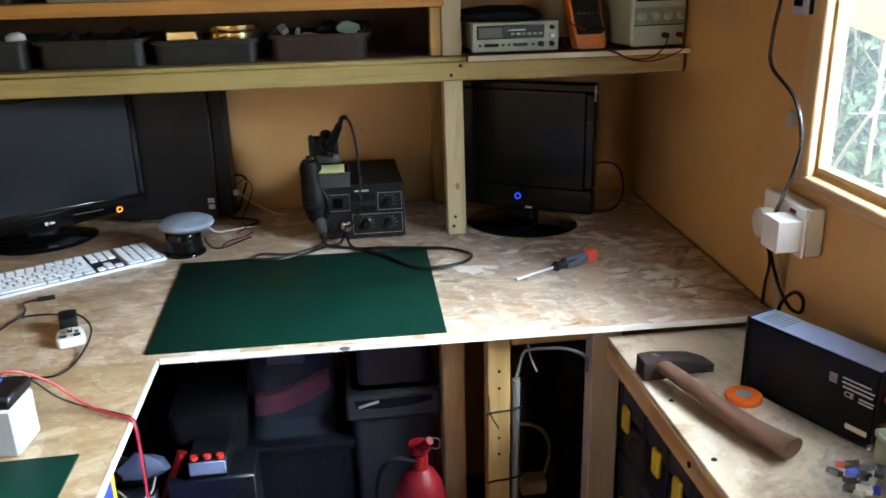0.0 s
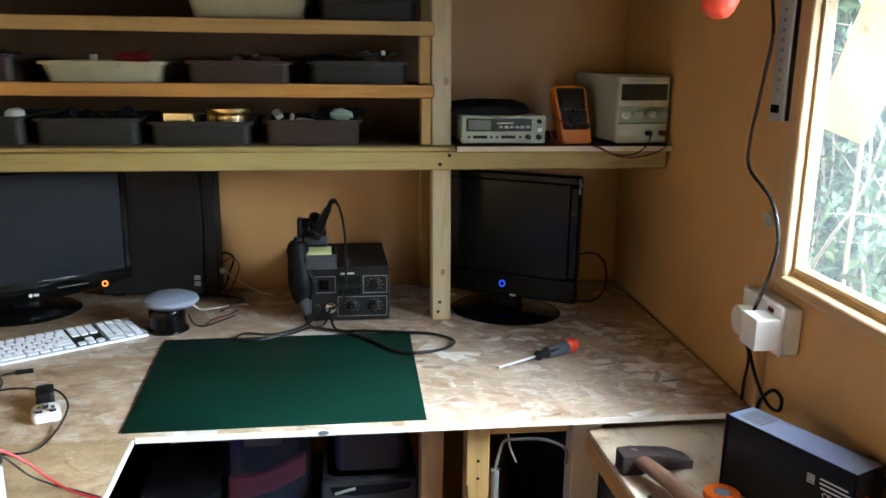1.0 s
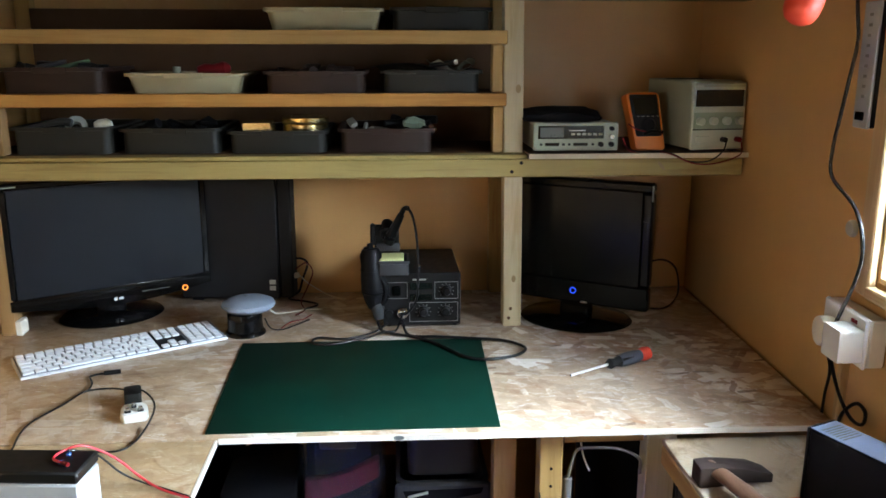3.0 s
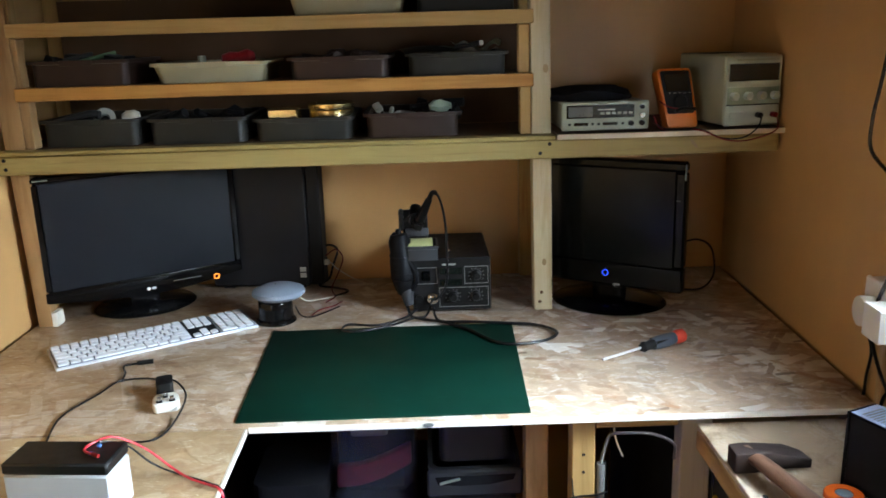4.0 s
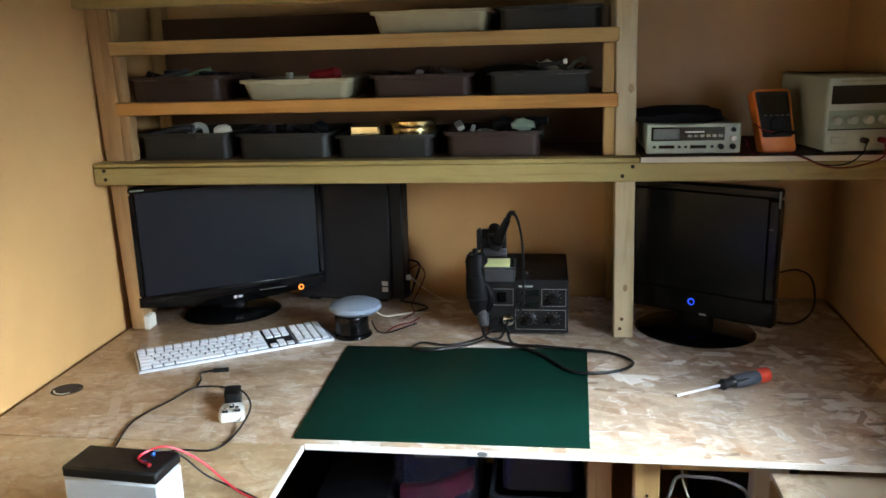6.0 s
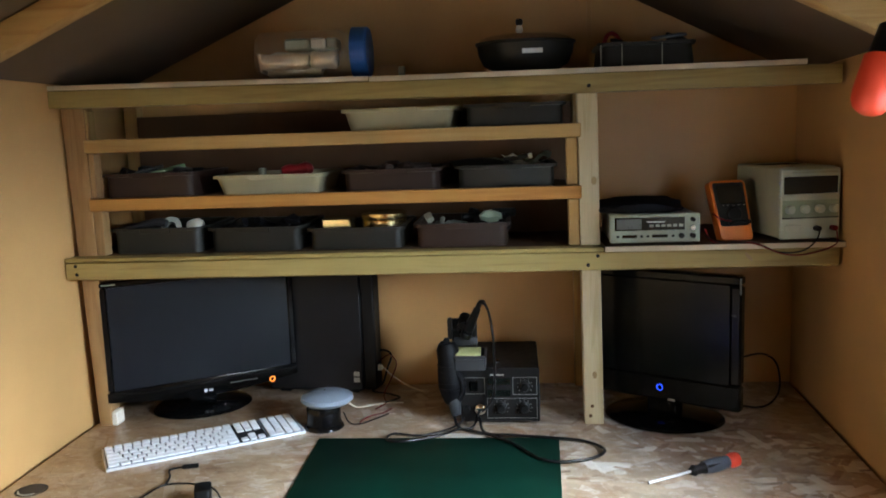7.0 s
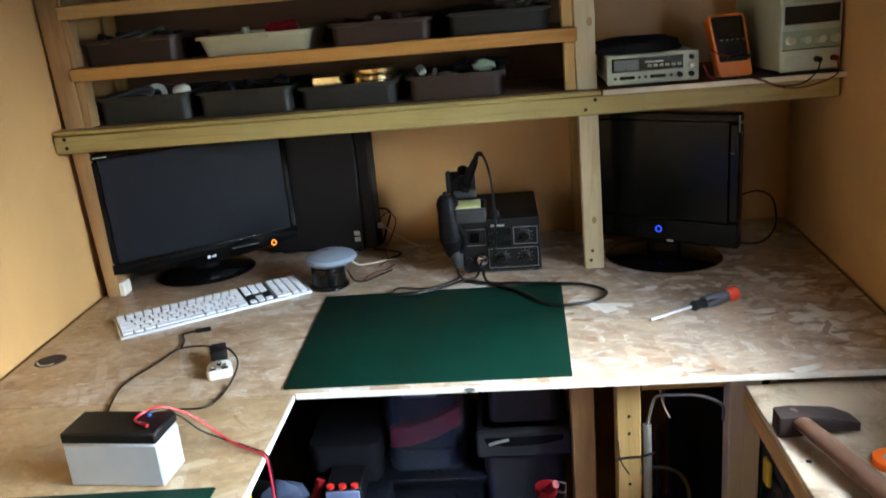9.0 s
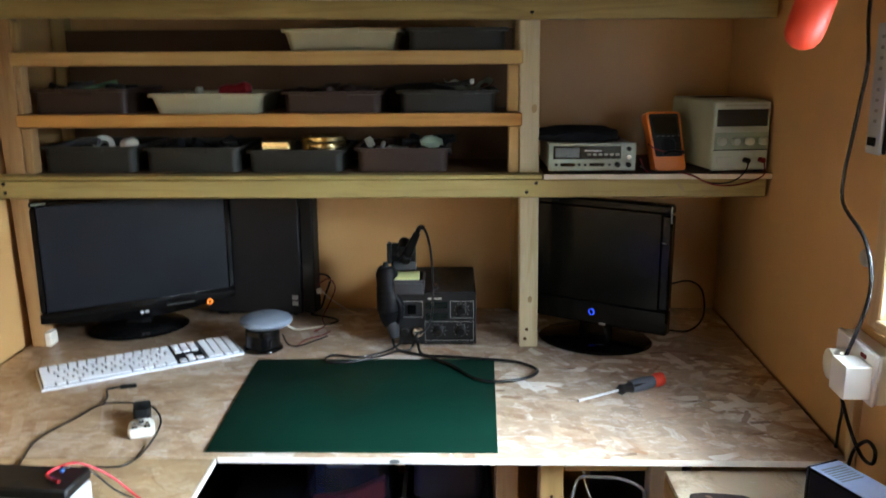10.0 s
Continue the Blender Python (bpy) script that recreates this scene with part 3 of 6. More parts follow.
part("lining", box(0.0, 0.022, a0 + 0.0105, a1 - 0.0105, WIN_Z0 + 0.0005, WIN_Z0 + 0.010, 0.001), "window_wood_y", win)
part("lining", box(0.0, 0.022, a0 + 0.0105, a1 - 0.0105, WIN_Z1 - 0.010, WIN_Z1 - 0.0005, 0.001), "window_wood_y", win)
pane = part("pane", box(0.004, 0.007, a0 + 0.011, a1 - 0.011, WIN_Z0 + 0.0105, WIN_Z1 - 0.0105, 0), "pane", win)
pane.visible_shadow = False

# ---- garden behind the window ----
solo("ground", box(-40, 40, -40, 40, -0.40, -0.20, 0), "earth", "rough grassy garden ground round the shed", "ground", kind="structure")
rng = random.Random(7)
bush = thing("garden_shrub", "tangled shrub with pale bare twigs and small green leaves", "shrub", pose(2.3, 1.5, -0.2))
twigs, tips = bmesh.new(), []
for k in range(46):
    x, y = rng.uniform(-0.5, 0.9), rng.uniform(-1.6, 1.9)
    p = [Vector((x, y, 0))]
    for s in range(4):
        p.append(p[-1] + Vector((rng.uniform(-0.16, 0.14), rng.uniform(-0.2, 0.2), rng.uniform(0.35, 0.65))))
    tube(p, 0.01, 5, 4, twigs, (0.013, 0.003))
    for s in range(7):
        a = p[rng.randrange(1, 5)]
        b = a + Vector((rng.uniform(-0.3, 0.2), rng.uniform(-0.35, 0.35), rng.uniform(-0.15, 0.35)))
        tube([a, (a + b) / 2 + Vector((0, 0, rng.uniform(-0.05, 0.08))), b], 0.004, 4, 3, twigs, (0.005, 0.0015))
        tips += [a, b, (a + b) / 2]
part("branches", twigs, "twig", bush)
verts, faces = [], []
for k in range(15000):
    c = tips[rng.randrange(len(tips))] + Vector((rng.gauss(0.05, 0.09), rng.gauss(0, 0.09), rng.gauss(0, 0.09)))
    e = Euler((rng.uniform(0, 6.3), rng.uniform(0, 6.3), rng.uniform(0, 6.3))).to_matrix()
    n = rng.uniform(0.014, 0.036)
    i = len(verts)
    verts += [c + e @ Vector(v) * n for v in ((-1, 0, 0), (-0.2, 0.45, 0.12), (1, 0, 0), (-0.2, -0.45, 0.12))]
    faces += [(i, i + 1, i + 2), (i, i + 2, i + 3)]
leaves = bpy.data.meshes.new("leaves")
leaves.from_pydata(verts, [], faces)
leaves.materials.append(M["leaf"])
lv = new("leaves", leaves)
lv.parent = bush
tagged(lv, "small green leaves", kind="stuff")
back_hedge, rows_v, rows_f = random.Random(3), [], []
for k in range(14000):
    c = Vector((4.6 + back_hedge.gauss(0, 0.35), back_hedge.uniform(0.2, 9.0), back_hedge.uniform(-0.2, 2.6)))
    e = Euler([back_hedge.uniform(0, 6.3) for _ in range(3)]).to_matrix()
    n, i = back_hedge.uniform(0.04, 0.10), len(rows_v)
    rows_v += [c + e @ Vector(v) * n for v in ((-1, 0, 0), (-0.2, 0.5, 0.1), (1, 0, 0), (-0.2, -0.5, 0.1))]
    rows_f += [(i, i + 1, i + 2), (i, i + 2, i + 3)]
hedge = bpy.data.meshes.new("hedge")
hedge.from_pydata(rows_v, [], rows_f)
hedge.materials.append(M["leaf"])
tagged(new("hedge", hedge), "dense green hedge along the garden edge", "hedge", kind="stuff")
sign = thing("garden_board", "sunlit cream-painted board tilted on a stake among twigs", "board")
part("panel", prism([(1.02, 1.325), (0.78, 1.29), (0.60, 1.62), (0.84, 1.70)], 1.80, 1.812, "x", 0.002), "board", sign)
part("stake", box(1.814, 1.824, 0.80, 0.81, -0.2, 1.62, 0.002), "twig", sign)

# ---- benches ----
bench = thing("workbench", "strand board workbench top on pine legs along the back wall", "workbench")
part("top", prism([(LEFT + 0.014, -0.012), (0.02, -0.010), (right_wall(-0.02) - 0.009, -0.024), (right_wall(0.87) - 0.009, 0.866), (LEFT + 0.014, 0.866)], BENCH - BOARD, BENCH, "z", 0.0008), "osb", bench)
part("edge_strip", prism([(0.024, -0.0135), (0.024, -0.0105), (right_wall(0) - 0.010, -0.0245), (right_wall(0) - 0.010, -0.0275)], BENCH - 0.0095, BENCH + 0.0005, "z"), "osb_edge", bench, "pale cut front edge")
# Pine leg given the darker orange timber, for the shade under the bench.
part("leg", box(0.510, 0.553, 0.10, 0.145, 0, BENCH - BOARD - 0.0005, 0.002), "orange_z", bench)
part("leg", box(0.586, 0.628, 0.035, 0.078, 0, BENCH - BOARD - 0.0005, 0.002), "pine_z", bench)
part("leg", box(0.783, 0.838, 0.035, 0.078, 0, BENCH - BOARD - 0.0005, 0.002), "pale_z", bench)
part("leg", box(LEFT + 0.006, LEFT + 0.05, 0.80, 0.844, 0, BENCH - BOARD - 0.0005, 0.002), "pine_z", bench)
# Black strips put in the wall gaps, where there is only shade.
part("bearer", prism([(right_wall(-0.02) - 0.0085, -0.02), (right_wall(-0.02) - 0.0005, -0.02), (right_wall(0.87) - 0.0005, 0.87), (right_wall(0.87) - 0.0085, 0.87)], BENCH - 0.04, BENCH - 0.010, "z"), "matt_black", bench, "black strip standing in for the shaded gap along the wall")
part("bearer", box(LEFT + 0.001, LEFT + 0.0135, -0.012, 0.87, BENCH - 0.04, BENCH - 0.010, 0), "matt_black", bench, "black strip standing in for the shaded gap along the wall")
part("rail", box(0.629, 0.777, 0.035, 0.078, BENCH - 0.050, BENCH - BOARD - 0.0005, 0.002), "pine_x", bench)
part("rail", box(0.045, 0.585, 0.50, 0.54, BENCH - 0.060, BENCH - BOARD - 0.0005, 0.002), "pine_x", bench)
for x, z in ((0.607, 0.80), (0.607, 0.765), (0.607, 0.66), (0.607, 0.625)):
    part("screw", rod((x, 0.0355, z), (x, 0.0335, z), 0.003, seg=8), "matt_black", bench)
part("bolt", lathe([(0.0042, 0), (0.0042, 0.0015), (0.0016, 0.0022), (0, 0.0012)], 12, None, pose(0.33, -0.0165, BENCH - 0.0045, 90, 0, 0) @ Matrix.Diagonal((2.2, 1, 1, 1))), "lcd", bench, "worn grey screw head in the front edge")

wing = thing("side_bench", "strand board side bench with a pale cut edge", "workbench")
part("top", box(LEFT + 0.014, 0.018, -1.15, -0.0150, BENCH - BOARD - 0.0005, BENCH - 0.0005, 0.0008), "osb_soft", wing)
part("edge_strip", box(0.0185, 0.0225, -1.15, -0.0155, BENCH - 0.010, BENCH, 0.0004), "osb_edge", wing, "pale cut edge")
# Same black strip for the shade in the gap beside this top.
part("bearer", box(LEFT + 0.001, LEFT + 0.0135, -1.15, -0.0155, BENCH - 0.04, BENCH - 0.010, 0), "matt_black", wing, "black strip standing in for the shaded gap along the wall")
part("leg", box(-0.06, -0.016, -1.13, -1.086, 0, BENCH - BOARD - 0.001, 0.002), "pine_z", wing)
part("leg", box(LEFT + 0.006, LEFT + 0.05, -1.13, -1.086, 0, BENCH - BOARD - 0.001, 0.002), "pine_z", wing)
part("leg", box(LEFT + 0.006, LEFT + 0.05, -0.08, -0.036, 0, BENCH - BOARD - 0.001, 0.002), "pine_z", wing)
part("cable_hole", lathe([(0.027, -0.0080), (0.027, 0.0002), (0.0295, 0.0008), (0.031, 0.0003)], 28, None, pose(-0.533, 0.187, BENCH)), "matt_black", bench, "drilled cable hole")
# No hole is cut: a dark disc paints its shaded inside.
part("hole_floor", lathe([(0, 0.0006), (0.027, 0.0006)], 28, None, pose(-0.533, 0.187, BENCH)), "hole_dark", bench)
part("hole_rim", tube([(-0.556, 0.178, 0.9015), (-0.546, 0.166, 0.9015), (-0.530, 0.162, 0.9015), (-0.516, 0.170, 0.9015)], 0.0018, 8, 5, None, None, 0.4), "osb_edge", bench, "pale broken edge of the hole")

low = thing("low_bench", "lower worn ply bench with a pine rail under the window", "workbench")
part("top", box(0.796, right_wall(-1.1) - 0.004, -1.15, -0.002, LOW - 0.009, LOW, 0.002), "bench_y", low)
part("rail", box(0.795, 0.833, -1.15, -0.006, LOW - 0.046, LOW - 0.0095, 0.003), "pine_y", low)
part("leg", box(0.796, 0.834, -1.14, -1.096, 0, LOW - 0.0465, 0.002), "pine_z", low)
part("leg", box(1.0, 1.044, -1.14, -1.096, 0, LOW - 0.019, 0.002), "pine_z", low)
part("leg", box(1.05, 1.09, -0.06, -0.016, 0, LOW - 0.019, 0.002), "pine_z", low)
for x, y in ((0.82, -0.24), (0.815, -0.40)):
    part("screw", rod((x, y, LOW - 0.001), (x, y, LOW + 0.0008), 0.0045, seg=10), "matt_black", low)
part("bolt", rod((0.7955, -0.37, LOW - 0.025), (0.793, -0.37, LOW - 0.025), 0.005, seg=10), "matt_black", low)

# ---- shelving over the bench ----
rack = thing("shelf_unit", "rough pine shelving with bolted beams over the bench", "shelving")
part("beam", box(LEFT + 0.003, 1.124, 0.505, 0.549, 1.2665, 1.308, 0.003), "beam_x", rack)
part("beam_lip", box(LEFT + 0.003, 0.6290, 0.505, 0.549, 1.3083, 1.3175, 0.002), "beam_x", rack)
part("beam", prism([(LEFT + 0.001, 1.660), (0.58, 1.650), (1.118, 1.650), (1.118, 1.690), (0.25, 1.690), (LEFT + 0.001, 1.6985)], 0.505, 0.549, "y", 0.003), "beam_x", rack)
part("post", prism([(0.587, BENCH), (0.630, BENCH), (0.621, 1.688), (0.577, 1.688)], 0.5495, 0.593, "y", 0.003), "pale_z", rack)
for x, z in ((0.600, 0.921), (0.604, 0.944)):
    part("screw", rod((x, 0.550, z), (x, 0.5488, z), 0.0042, seg=10), "shelf", rack, "rusty screw head")
for x, z, r in ((0.610, 1.018, 0.0065), (0.612, 1.46, 0.0075)):
    part("knot", lathe([(0, 0.0004), (r, 0.0002), (r, 0)], 14, None, pose(x, 0.5494, z, 90) @ Matrix.Diagonal((0.8, 1.3, 1, 1))), "knot", rack, "dark knot in the wood")
part("post", box(0.585, 0.622, 0.838, 0.876, BENCH, 1.688, 0.003), "pine_z", rack)
part("post", prism([(-0.578, BENCH), (-0.546, BENCH), (-0.546, 1.688), (-0.602, 1.688)], 0.5495, 0.593, "y", 0.003), "orange_z", rack)
part("post", box(-0.590, -0.552, 0.838, 0.876, BENCH, 1.688, 0.003), "pine_z", rack)
part("block", box(-0.5475, -0.533, 0.552, 0.59, BENCH, BENCH + 0.034, 0.002), "osb_edge", rack, "pale end block")
for x1, z0, z1 in ((-0.525, 1.3165, 1.421), (-0.533, 1.452, 1.556), (-0.540, 1.588, 1.655)):
    part("batten", box(-0.5455, x1, 0.553, 0.59, z0, z1, 0.002), "pine_z" if z0 > 1.58 else "orange_z", rack)
for x0, z0, z1 in ((0.556, 1.3165, 1.421), (0.553, 1.452, 1.556)):
    part("batten", box(x0, x0 + 0.025, 0.556, 0.59, z0, z1, 0.002), "pine_z", rack)
part("rail", box(-0.5475, 0.5845, 0.540, 0.566, 1.557, 1.587, 0.002), "pine_x", rack)
part("rail", box(-0.5475, 0.5845, 0.540, 0.566, 1.422, 1.451, 0.002), "orange_x", rack)
part("shelf", box(LEFT + 0.003, 0.600, 0.5495, 0.8365, 1.3085, 1.316, 0.001), "shelf", rack, "dark hardboard shelf")
part("shelf", box(-0.54, 0.58, 0.567, 0.828, 1.441, 1.448, 0.001), "shelf", rack, "dark hardboard shelf")
part("shelf", box(-0.54, 0.58, 0.567, 0.828, 1.576, 1.583, 0.001), "shelf", rack, "dark hardboard shelf")
part("back_panel", box(-0.55, 0.583, 0.829, 0.8355, 1.317, 1.643, 0.001), "shelf", rack, "dark hardboard back")
part("shelf", box(0.630, 1.130, 0.494, 0.87, 1.3085, 1.320, 0.001), "shelf", rack, "thin shelf board")
part("shelf_edge", box(0.630, 1.130, 0.4905, 0.4938, 1.3087, 1.3202, 0.0005), "shelf_edge", rack, "pale shelf edge")
part("shelf", prism([(LEFT + 0.003, 1.6990), (0.128, 1.6925), (0.128, 1.7030), (LEFT + 0.003, 1.7095)], 0.508, 0.87, "y", 0.001), "shelf", rack)
part("shelf", box(0.1295, 1.046, 0.508, 0.87, 1.6905, 1.7015, 0.001), "shelf", rack)
part("shelf_edge", prism([(LEFT + 0.003, 1.6991), (0.128, 1.6926), (0.128, 1.7032), (LEFT + 0.003, 1.7097)], 0.5035, 0.5075, "y", 0.0005), "shelf_edge", rack, "pale shelf edge")
part("shelf_edge", box(0.1295, 1.046, 0.5035, 0.5075, 1.6907, 1.7018, 0.0005), "shelf_edge", rack, "pale shelf edge")
knot = lathe([(0, 0.0006), (0.009, 0.0003), (0.009, 0)], 14)
part("knot", knot, "knot", rack, "dark knot in the wood").matrix_local = pose(0.935, 0.5048, 1.290, 90, 0, 0) @ Matrix.Rotation(0.7, 4, "Z") @ Matrix.Diagonal((0.45, 1.4, 1, 1))
for x, z in ((0.594, 1.279), (0.615, 1.299), (0.599, 1.664), (-0.575, 1.300), (-0.573, 1.280)):
    part("bolt", rod((x, 0.5055, z), (x, 0.5035, z), 0.0042, seg=10), "matt_black", rack)

# ---- trays on the shelves ----
def tray(x0, x1, z, h, material, label, d=0.25, y0=0.572, rz=0.0):
    w = x1 - x0
    t = thing("storage_tray", label, "tray", pose((x0 + x1) / 2, y0 + d / 2, z, 0, 0, rz), "trays on the shelves")
    body = part("tray_body", bin_shape(w, d, h, taper=0.86 if material == "tray_white" else 0.93), material, t)
    part("label_holder", box(-0.16 * w, 0.16 * w, -d / 2 - 0.0025, -d / 2 + 0.001, h - 0.012, h + 0.001, 0.001), material, body)
    return t


tray(0.047, 0.313, 1.583, 0.052, "tray_white", "cream plastic tray with tapered sides on the upper shelf")
tray(0.326, 0.556, 1.583, 0.054, "tray_grey", "dark grey plastic tray beside a cream one")
tray(-0.532, -0.304, 1.448, 0.058, "tray_brown", "dark brown plastic tray full of small parts")
tray(-0.264, 0.000, 1.448, 0.046, "tray_white", "cream plastic tray holding a red tool")
tray(0.040, 0.274, 1.448, 0.050, "tray_brown", "brown plastic tray full of cables")
tray(0.303, 0.535, 1.448, 0.052, "tray_grey", "dark grey plastic tray stuffed with papers")
tray(-0.523, -0.296, 1.316, 0.060, "tray_grey", "dark grey plastic tray with rolls of tape")
tray(-0.286, -0.056, 1.316, 0.057, "tray_grey", "grey plastic tray of dark odds and ends")
tray(-0.048, 0.184, 1.316, 0.050, "tray_grey", "dark grey plastic tray under gold tins")
tray(0.203, 0.426, 1.316, 0.054, "tray_brown", "brown plastic tray with bagged parts")

solo("tin", box(-0.016, 0.053, 0.60, 0.68, 1.345, 1.386, 0.004), "brass", "small rectangular gold tin in a tray", "tin")
round_tin = thing("tin", "round gold tin with a lid in a tray", "tin", pose(0.124, 0.665, 1.349))
part("tin_body", lathe([(0, 0), (0.051, 0), (0.053, 0.002), (0.053, 0.026), (0.051, 0.028), (0, 0.028)], 40), "brass", round_tin)
part("lid", lathe([(0.0515, 0.0285), (0.0545, 0.0285), (0.0552, 0.030), (0.0552, 0.042), (0.053, 0.0445), (0.048, 0.0445), (0.047, 0.0435), (0, 0.0435)], 40), "brass", round_tin)
marker = thing("marker_pen", "black marker pen with a white end on papers in a tray", "pen")
part("barrel", rod((0.415, 0.600, 1.510), (0.470, 0.590, 1.518), 0.0055), "black", marker)
part("end_cap", rod((0.4705, 0.590, 1.518), (0.478, 0.5885, 1.519), 0.0055), "white", marker, "white end")
solo("pen", rod((-0.455, 0.595, 1.506), (-0.395, 0.615, 1.520), 0.0045), "tub_grey", "dark grey pen in a tray", "pen")
rag_roll = tube([(-0.495, 0.60, 1.372), (-0.455, 0.605, 1.380), (-0.415, 0.60, 1.388), (-0.392, 0.602, 1.384)], 0.012, 10, 5, None, (0.007, 0.014), 0.7)
solo("rag", rag_roll, "tub_grey", "grey-brown folded rag in a tray", "rag")


def heap(name, label, x, y, z, rx, ry, h, material, seed, n=9):
    """A loose heap of small boxes and rods as one clump."""
    r, bm = random.Random(seed), bmesh.new()
    for _ in range(n):
        a, b, c = r.uniform(0.008, 0.028), r.uniform(0.006, 0.016), r.uniform(0.004, 0.012)
        m = pose(r.uniform(-rx, rx), r.uniform(-ry, ry), r.uniform(0.2, 1.0) * h, r.uniform(-35, 35), r.uniform(-25, 25), r.uniform(0, 360))
        if r.random() < 0.6:
            join(bm, box(-a, a, -b, b, -c, c, 0.002), m)
        else:
            join(bm, rod((-a * 1.4, 0, 0), (a * 1.4, 0, 0), c), m)
    solo(name, bm, material, label, "clutter", pose(x, y, z), kind="stuff")


heap("small_parts", "loose dark electronic parts in a tray", -0.42, 0.67, 1.462, 0.085, 0.07, 0.048, "charcoal", 1, 22)
heap("small_parts", "grey cable ends and plugs in a tray", 0.16, 0.68, 1.462, 0.085, 0.07, 0.042, "tray_brown", 2, 22)
heap("small_parts", "dark odds and ends in a tray", -0.16, 0.68, 1.332, 0.085, 0.07, 0.045, "charcoal", 3, 20)
heap("small_parts", "brown bagged components in a tray", 0.27, 0.67, 1.332, 0.045, 0.06, 0.050, "grey_case", 4, 8)
heap("small_parts", "dark components in a tray", 0.37, 0.67, 1.332, 0.045, 0.06, 0.052, "charcoal", 5, 12)
solo("pen", rod((-0.43, 0.60, 1.500), (-0.36, 0.66, 1.520), 0.005), "leaf", "green pen in a tray", "pen")
red_tool = bmesh.new()
lathe([(0, -0.040), (0.012, -0.037), (0.017, -0.018), (0.013, 0.0), (0.018, 0.022), (0.010, 0.036), (0, 0.038)], 16, red_tool, pose(-0.078, 0.65, 1.500, 0, 84, 14))
solo("red_grip", red_tool, "can_red", "red plastic tool grip in a cream tray", "tool")
solo("bottle_cap", rod((-0.155, 0.62, 1.478), (-0.155, 0.62, 1.508), 0.009), "panel_grey", "small pale bottle cap in a tray", "cap")
for k, (x, y, rz, ry) in enumerate(((0.36, 0.64, 18, 4), (0.43, 0.67, -10, -6), (0.46, 0.63, 30, 14), (0.49, 0.66, -25, -12))):
    paper = bmesh.new()
    n = 8
    grid = [[paper.verts.new(((0.075 - 0.014 * k) * (i / n * 2 - 1), (0.05 - 0.011 * k) * (j / n * 2 - 1), 0.010 * math.sin((3.1 + k) * i / n + k) + 0.006 * math.sin(4 * j / n + k))) for j in range(n + 1)] for i in range(n + 1)]
    for i in range(n):
        for j in range(n):
            paper.faces.new((grid[i][j], grid[i + 1][j], grid[i + 1][j + 1], grid[i][j + 1]))
    bmesh.ops.solidify(paper, geom=paper.faces[:], thickness=0.001)
    solo("paper_sheet", paper, ("tray_grey", "panel_grey", "cream", "sage")[k], "curled paper leaflet sticking out of a tray", "paper", pose(x, y, 1.500 + 0.003 * k, 6, 0.6 * ry, rz), "leaflets in the tray")
ring = lathe([(0.011, -0.012), (0.016, -0.013), (0.022, -0.012), (0.024, -0.008), (0.024, 0.011), (0.011, 0.011), (0.011, -0.012)], 24)
solo("tape_roll", ring, "grey_case", "roll of greyish tape in a tray", "tape roll", pose(-0.392, 0.63, 1.372, 70, 0, 20))
solo("sanding_pad", lathe([(0, -0.020), (0.014, -0.018), (0.019, -0.008), (0.019, 0.010), (0.012, 0.020), (0, 0.022)], 20), "cream", "rounded pale sanding pad in a tray", "pad", pose(-0.332, 0.63, 1.372, 0, 82, 10))
crumple = lathe([(0, 0), (0.026, 0.004), (0.032, 0.02), (0.022, 0.036), (0.006, 0.04), (0, 0.041)], 9)
for v in crumple.verts:
    v.co += 0.013 * noise.noise_vector(v.co * 70)
solo("plastic_bag", crumple, "panel_green", "crumpled pale plastic bag in a tray", "bag", pose(0.376, 0.65, 1.362, 0, 12, 30) @ Matrix.Diagonal((0.95, 0.8, 0.7, 1)))

# ---- top shelf ----
TOP = 1.7015
jar = thing("storage_jar", "clear plastic jar of gold packets with a blue lid", "jar", pose(-0.030, 0.605, TOP + 0.0605, 0, 90, 0) @ Matrix.Diagonal((1.16, 1.16, 1.09, 1)))
part("jar_body", lathe([(0, -0.10), (0.043, -0.10), (0.048, -0.092), (0.048, 0.075), (0.042, 0.086), (0.042, 0.10), (0.040, 0.10), (0.040, 0.085), (0.0455, 0.073), (0.0455, -0.090), (0.041, -0.097), (0, -0.097)], 32), "jar", jar)
part("lid", lathe([(0, 0.135), (0.046, 0.135), (0.0495, 0.131), (0.0500, 0.101), (0.043, 0.101), (0.043, 0.12), (0, 0.12)], 32), "blue", jar, "blue screw lid")
for x, y, r, z0, z1, mat in ((0.014, -0.022, 0.015, -0.088, 0.012, "foil"), (0.012, -0.022, 0.016, 0.016, 0.072, "foil"), (0.024, 0.012, 0.017, -0.086, 0.030, "foil"), (0.008, 0.018, 0.018, -0.080, 0.060, "cream")):
    rings = [(r * (1.0 if 0 < k < 12 else 0.8), z0 + (z1 - z0) * k / 12) for k in range(13)]
    roll = lathe([(0, z0)] + rings + [(0, z1)], 20, None, Matrix.Translation((x, y, 0)))
    for v in roll.verts:
        v.co += 0.0032 * noise.noise_vector(v.co * 80)
    part("packet", roll, mat, jar, "gold wrapped packet" if mat == "foil" else "cream packet")
part("end_foil", prism([(-0.004, -0.034), (0.030, -0.020), (0.034, 0.02), (0.0, 0.036)], -0.095, -0.0895, "z", 0.001), "foil", jar, "crumpled gold foil at the end")
for z0, z1, mat in ((-0.040, 0.012, "sage"), (0.016, 0.046, "cream"), (0.048, 0.070, "sage")):
    part("packet", box(-0.030, -0.008, -0.026, 0.026, z0, z1, 0.004), mat, jar, "pale flat packet")
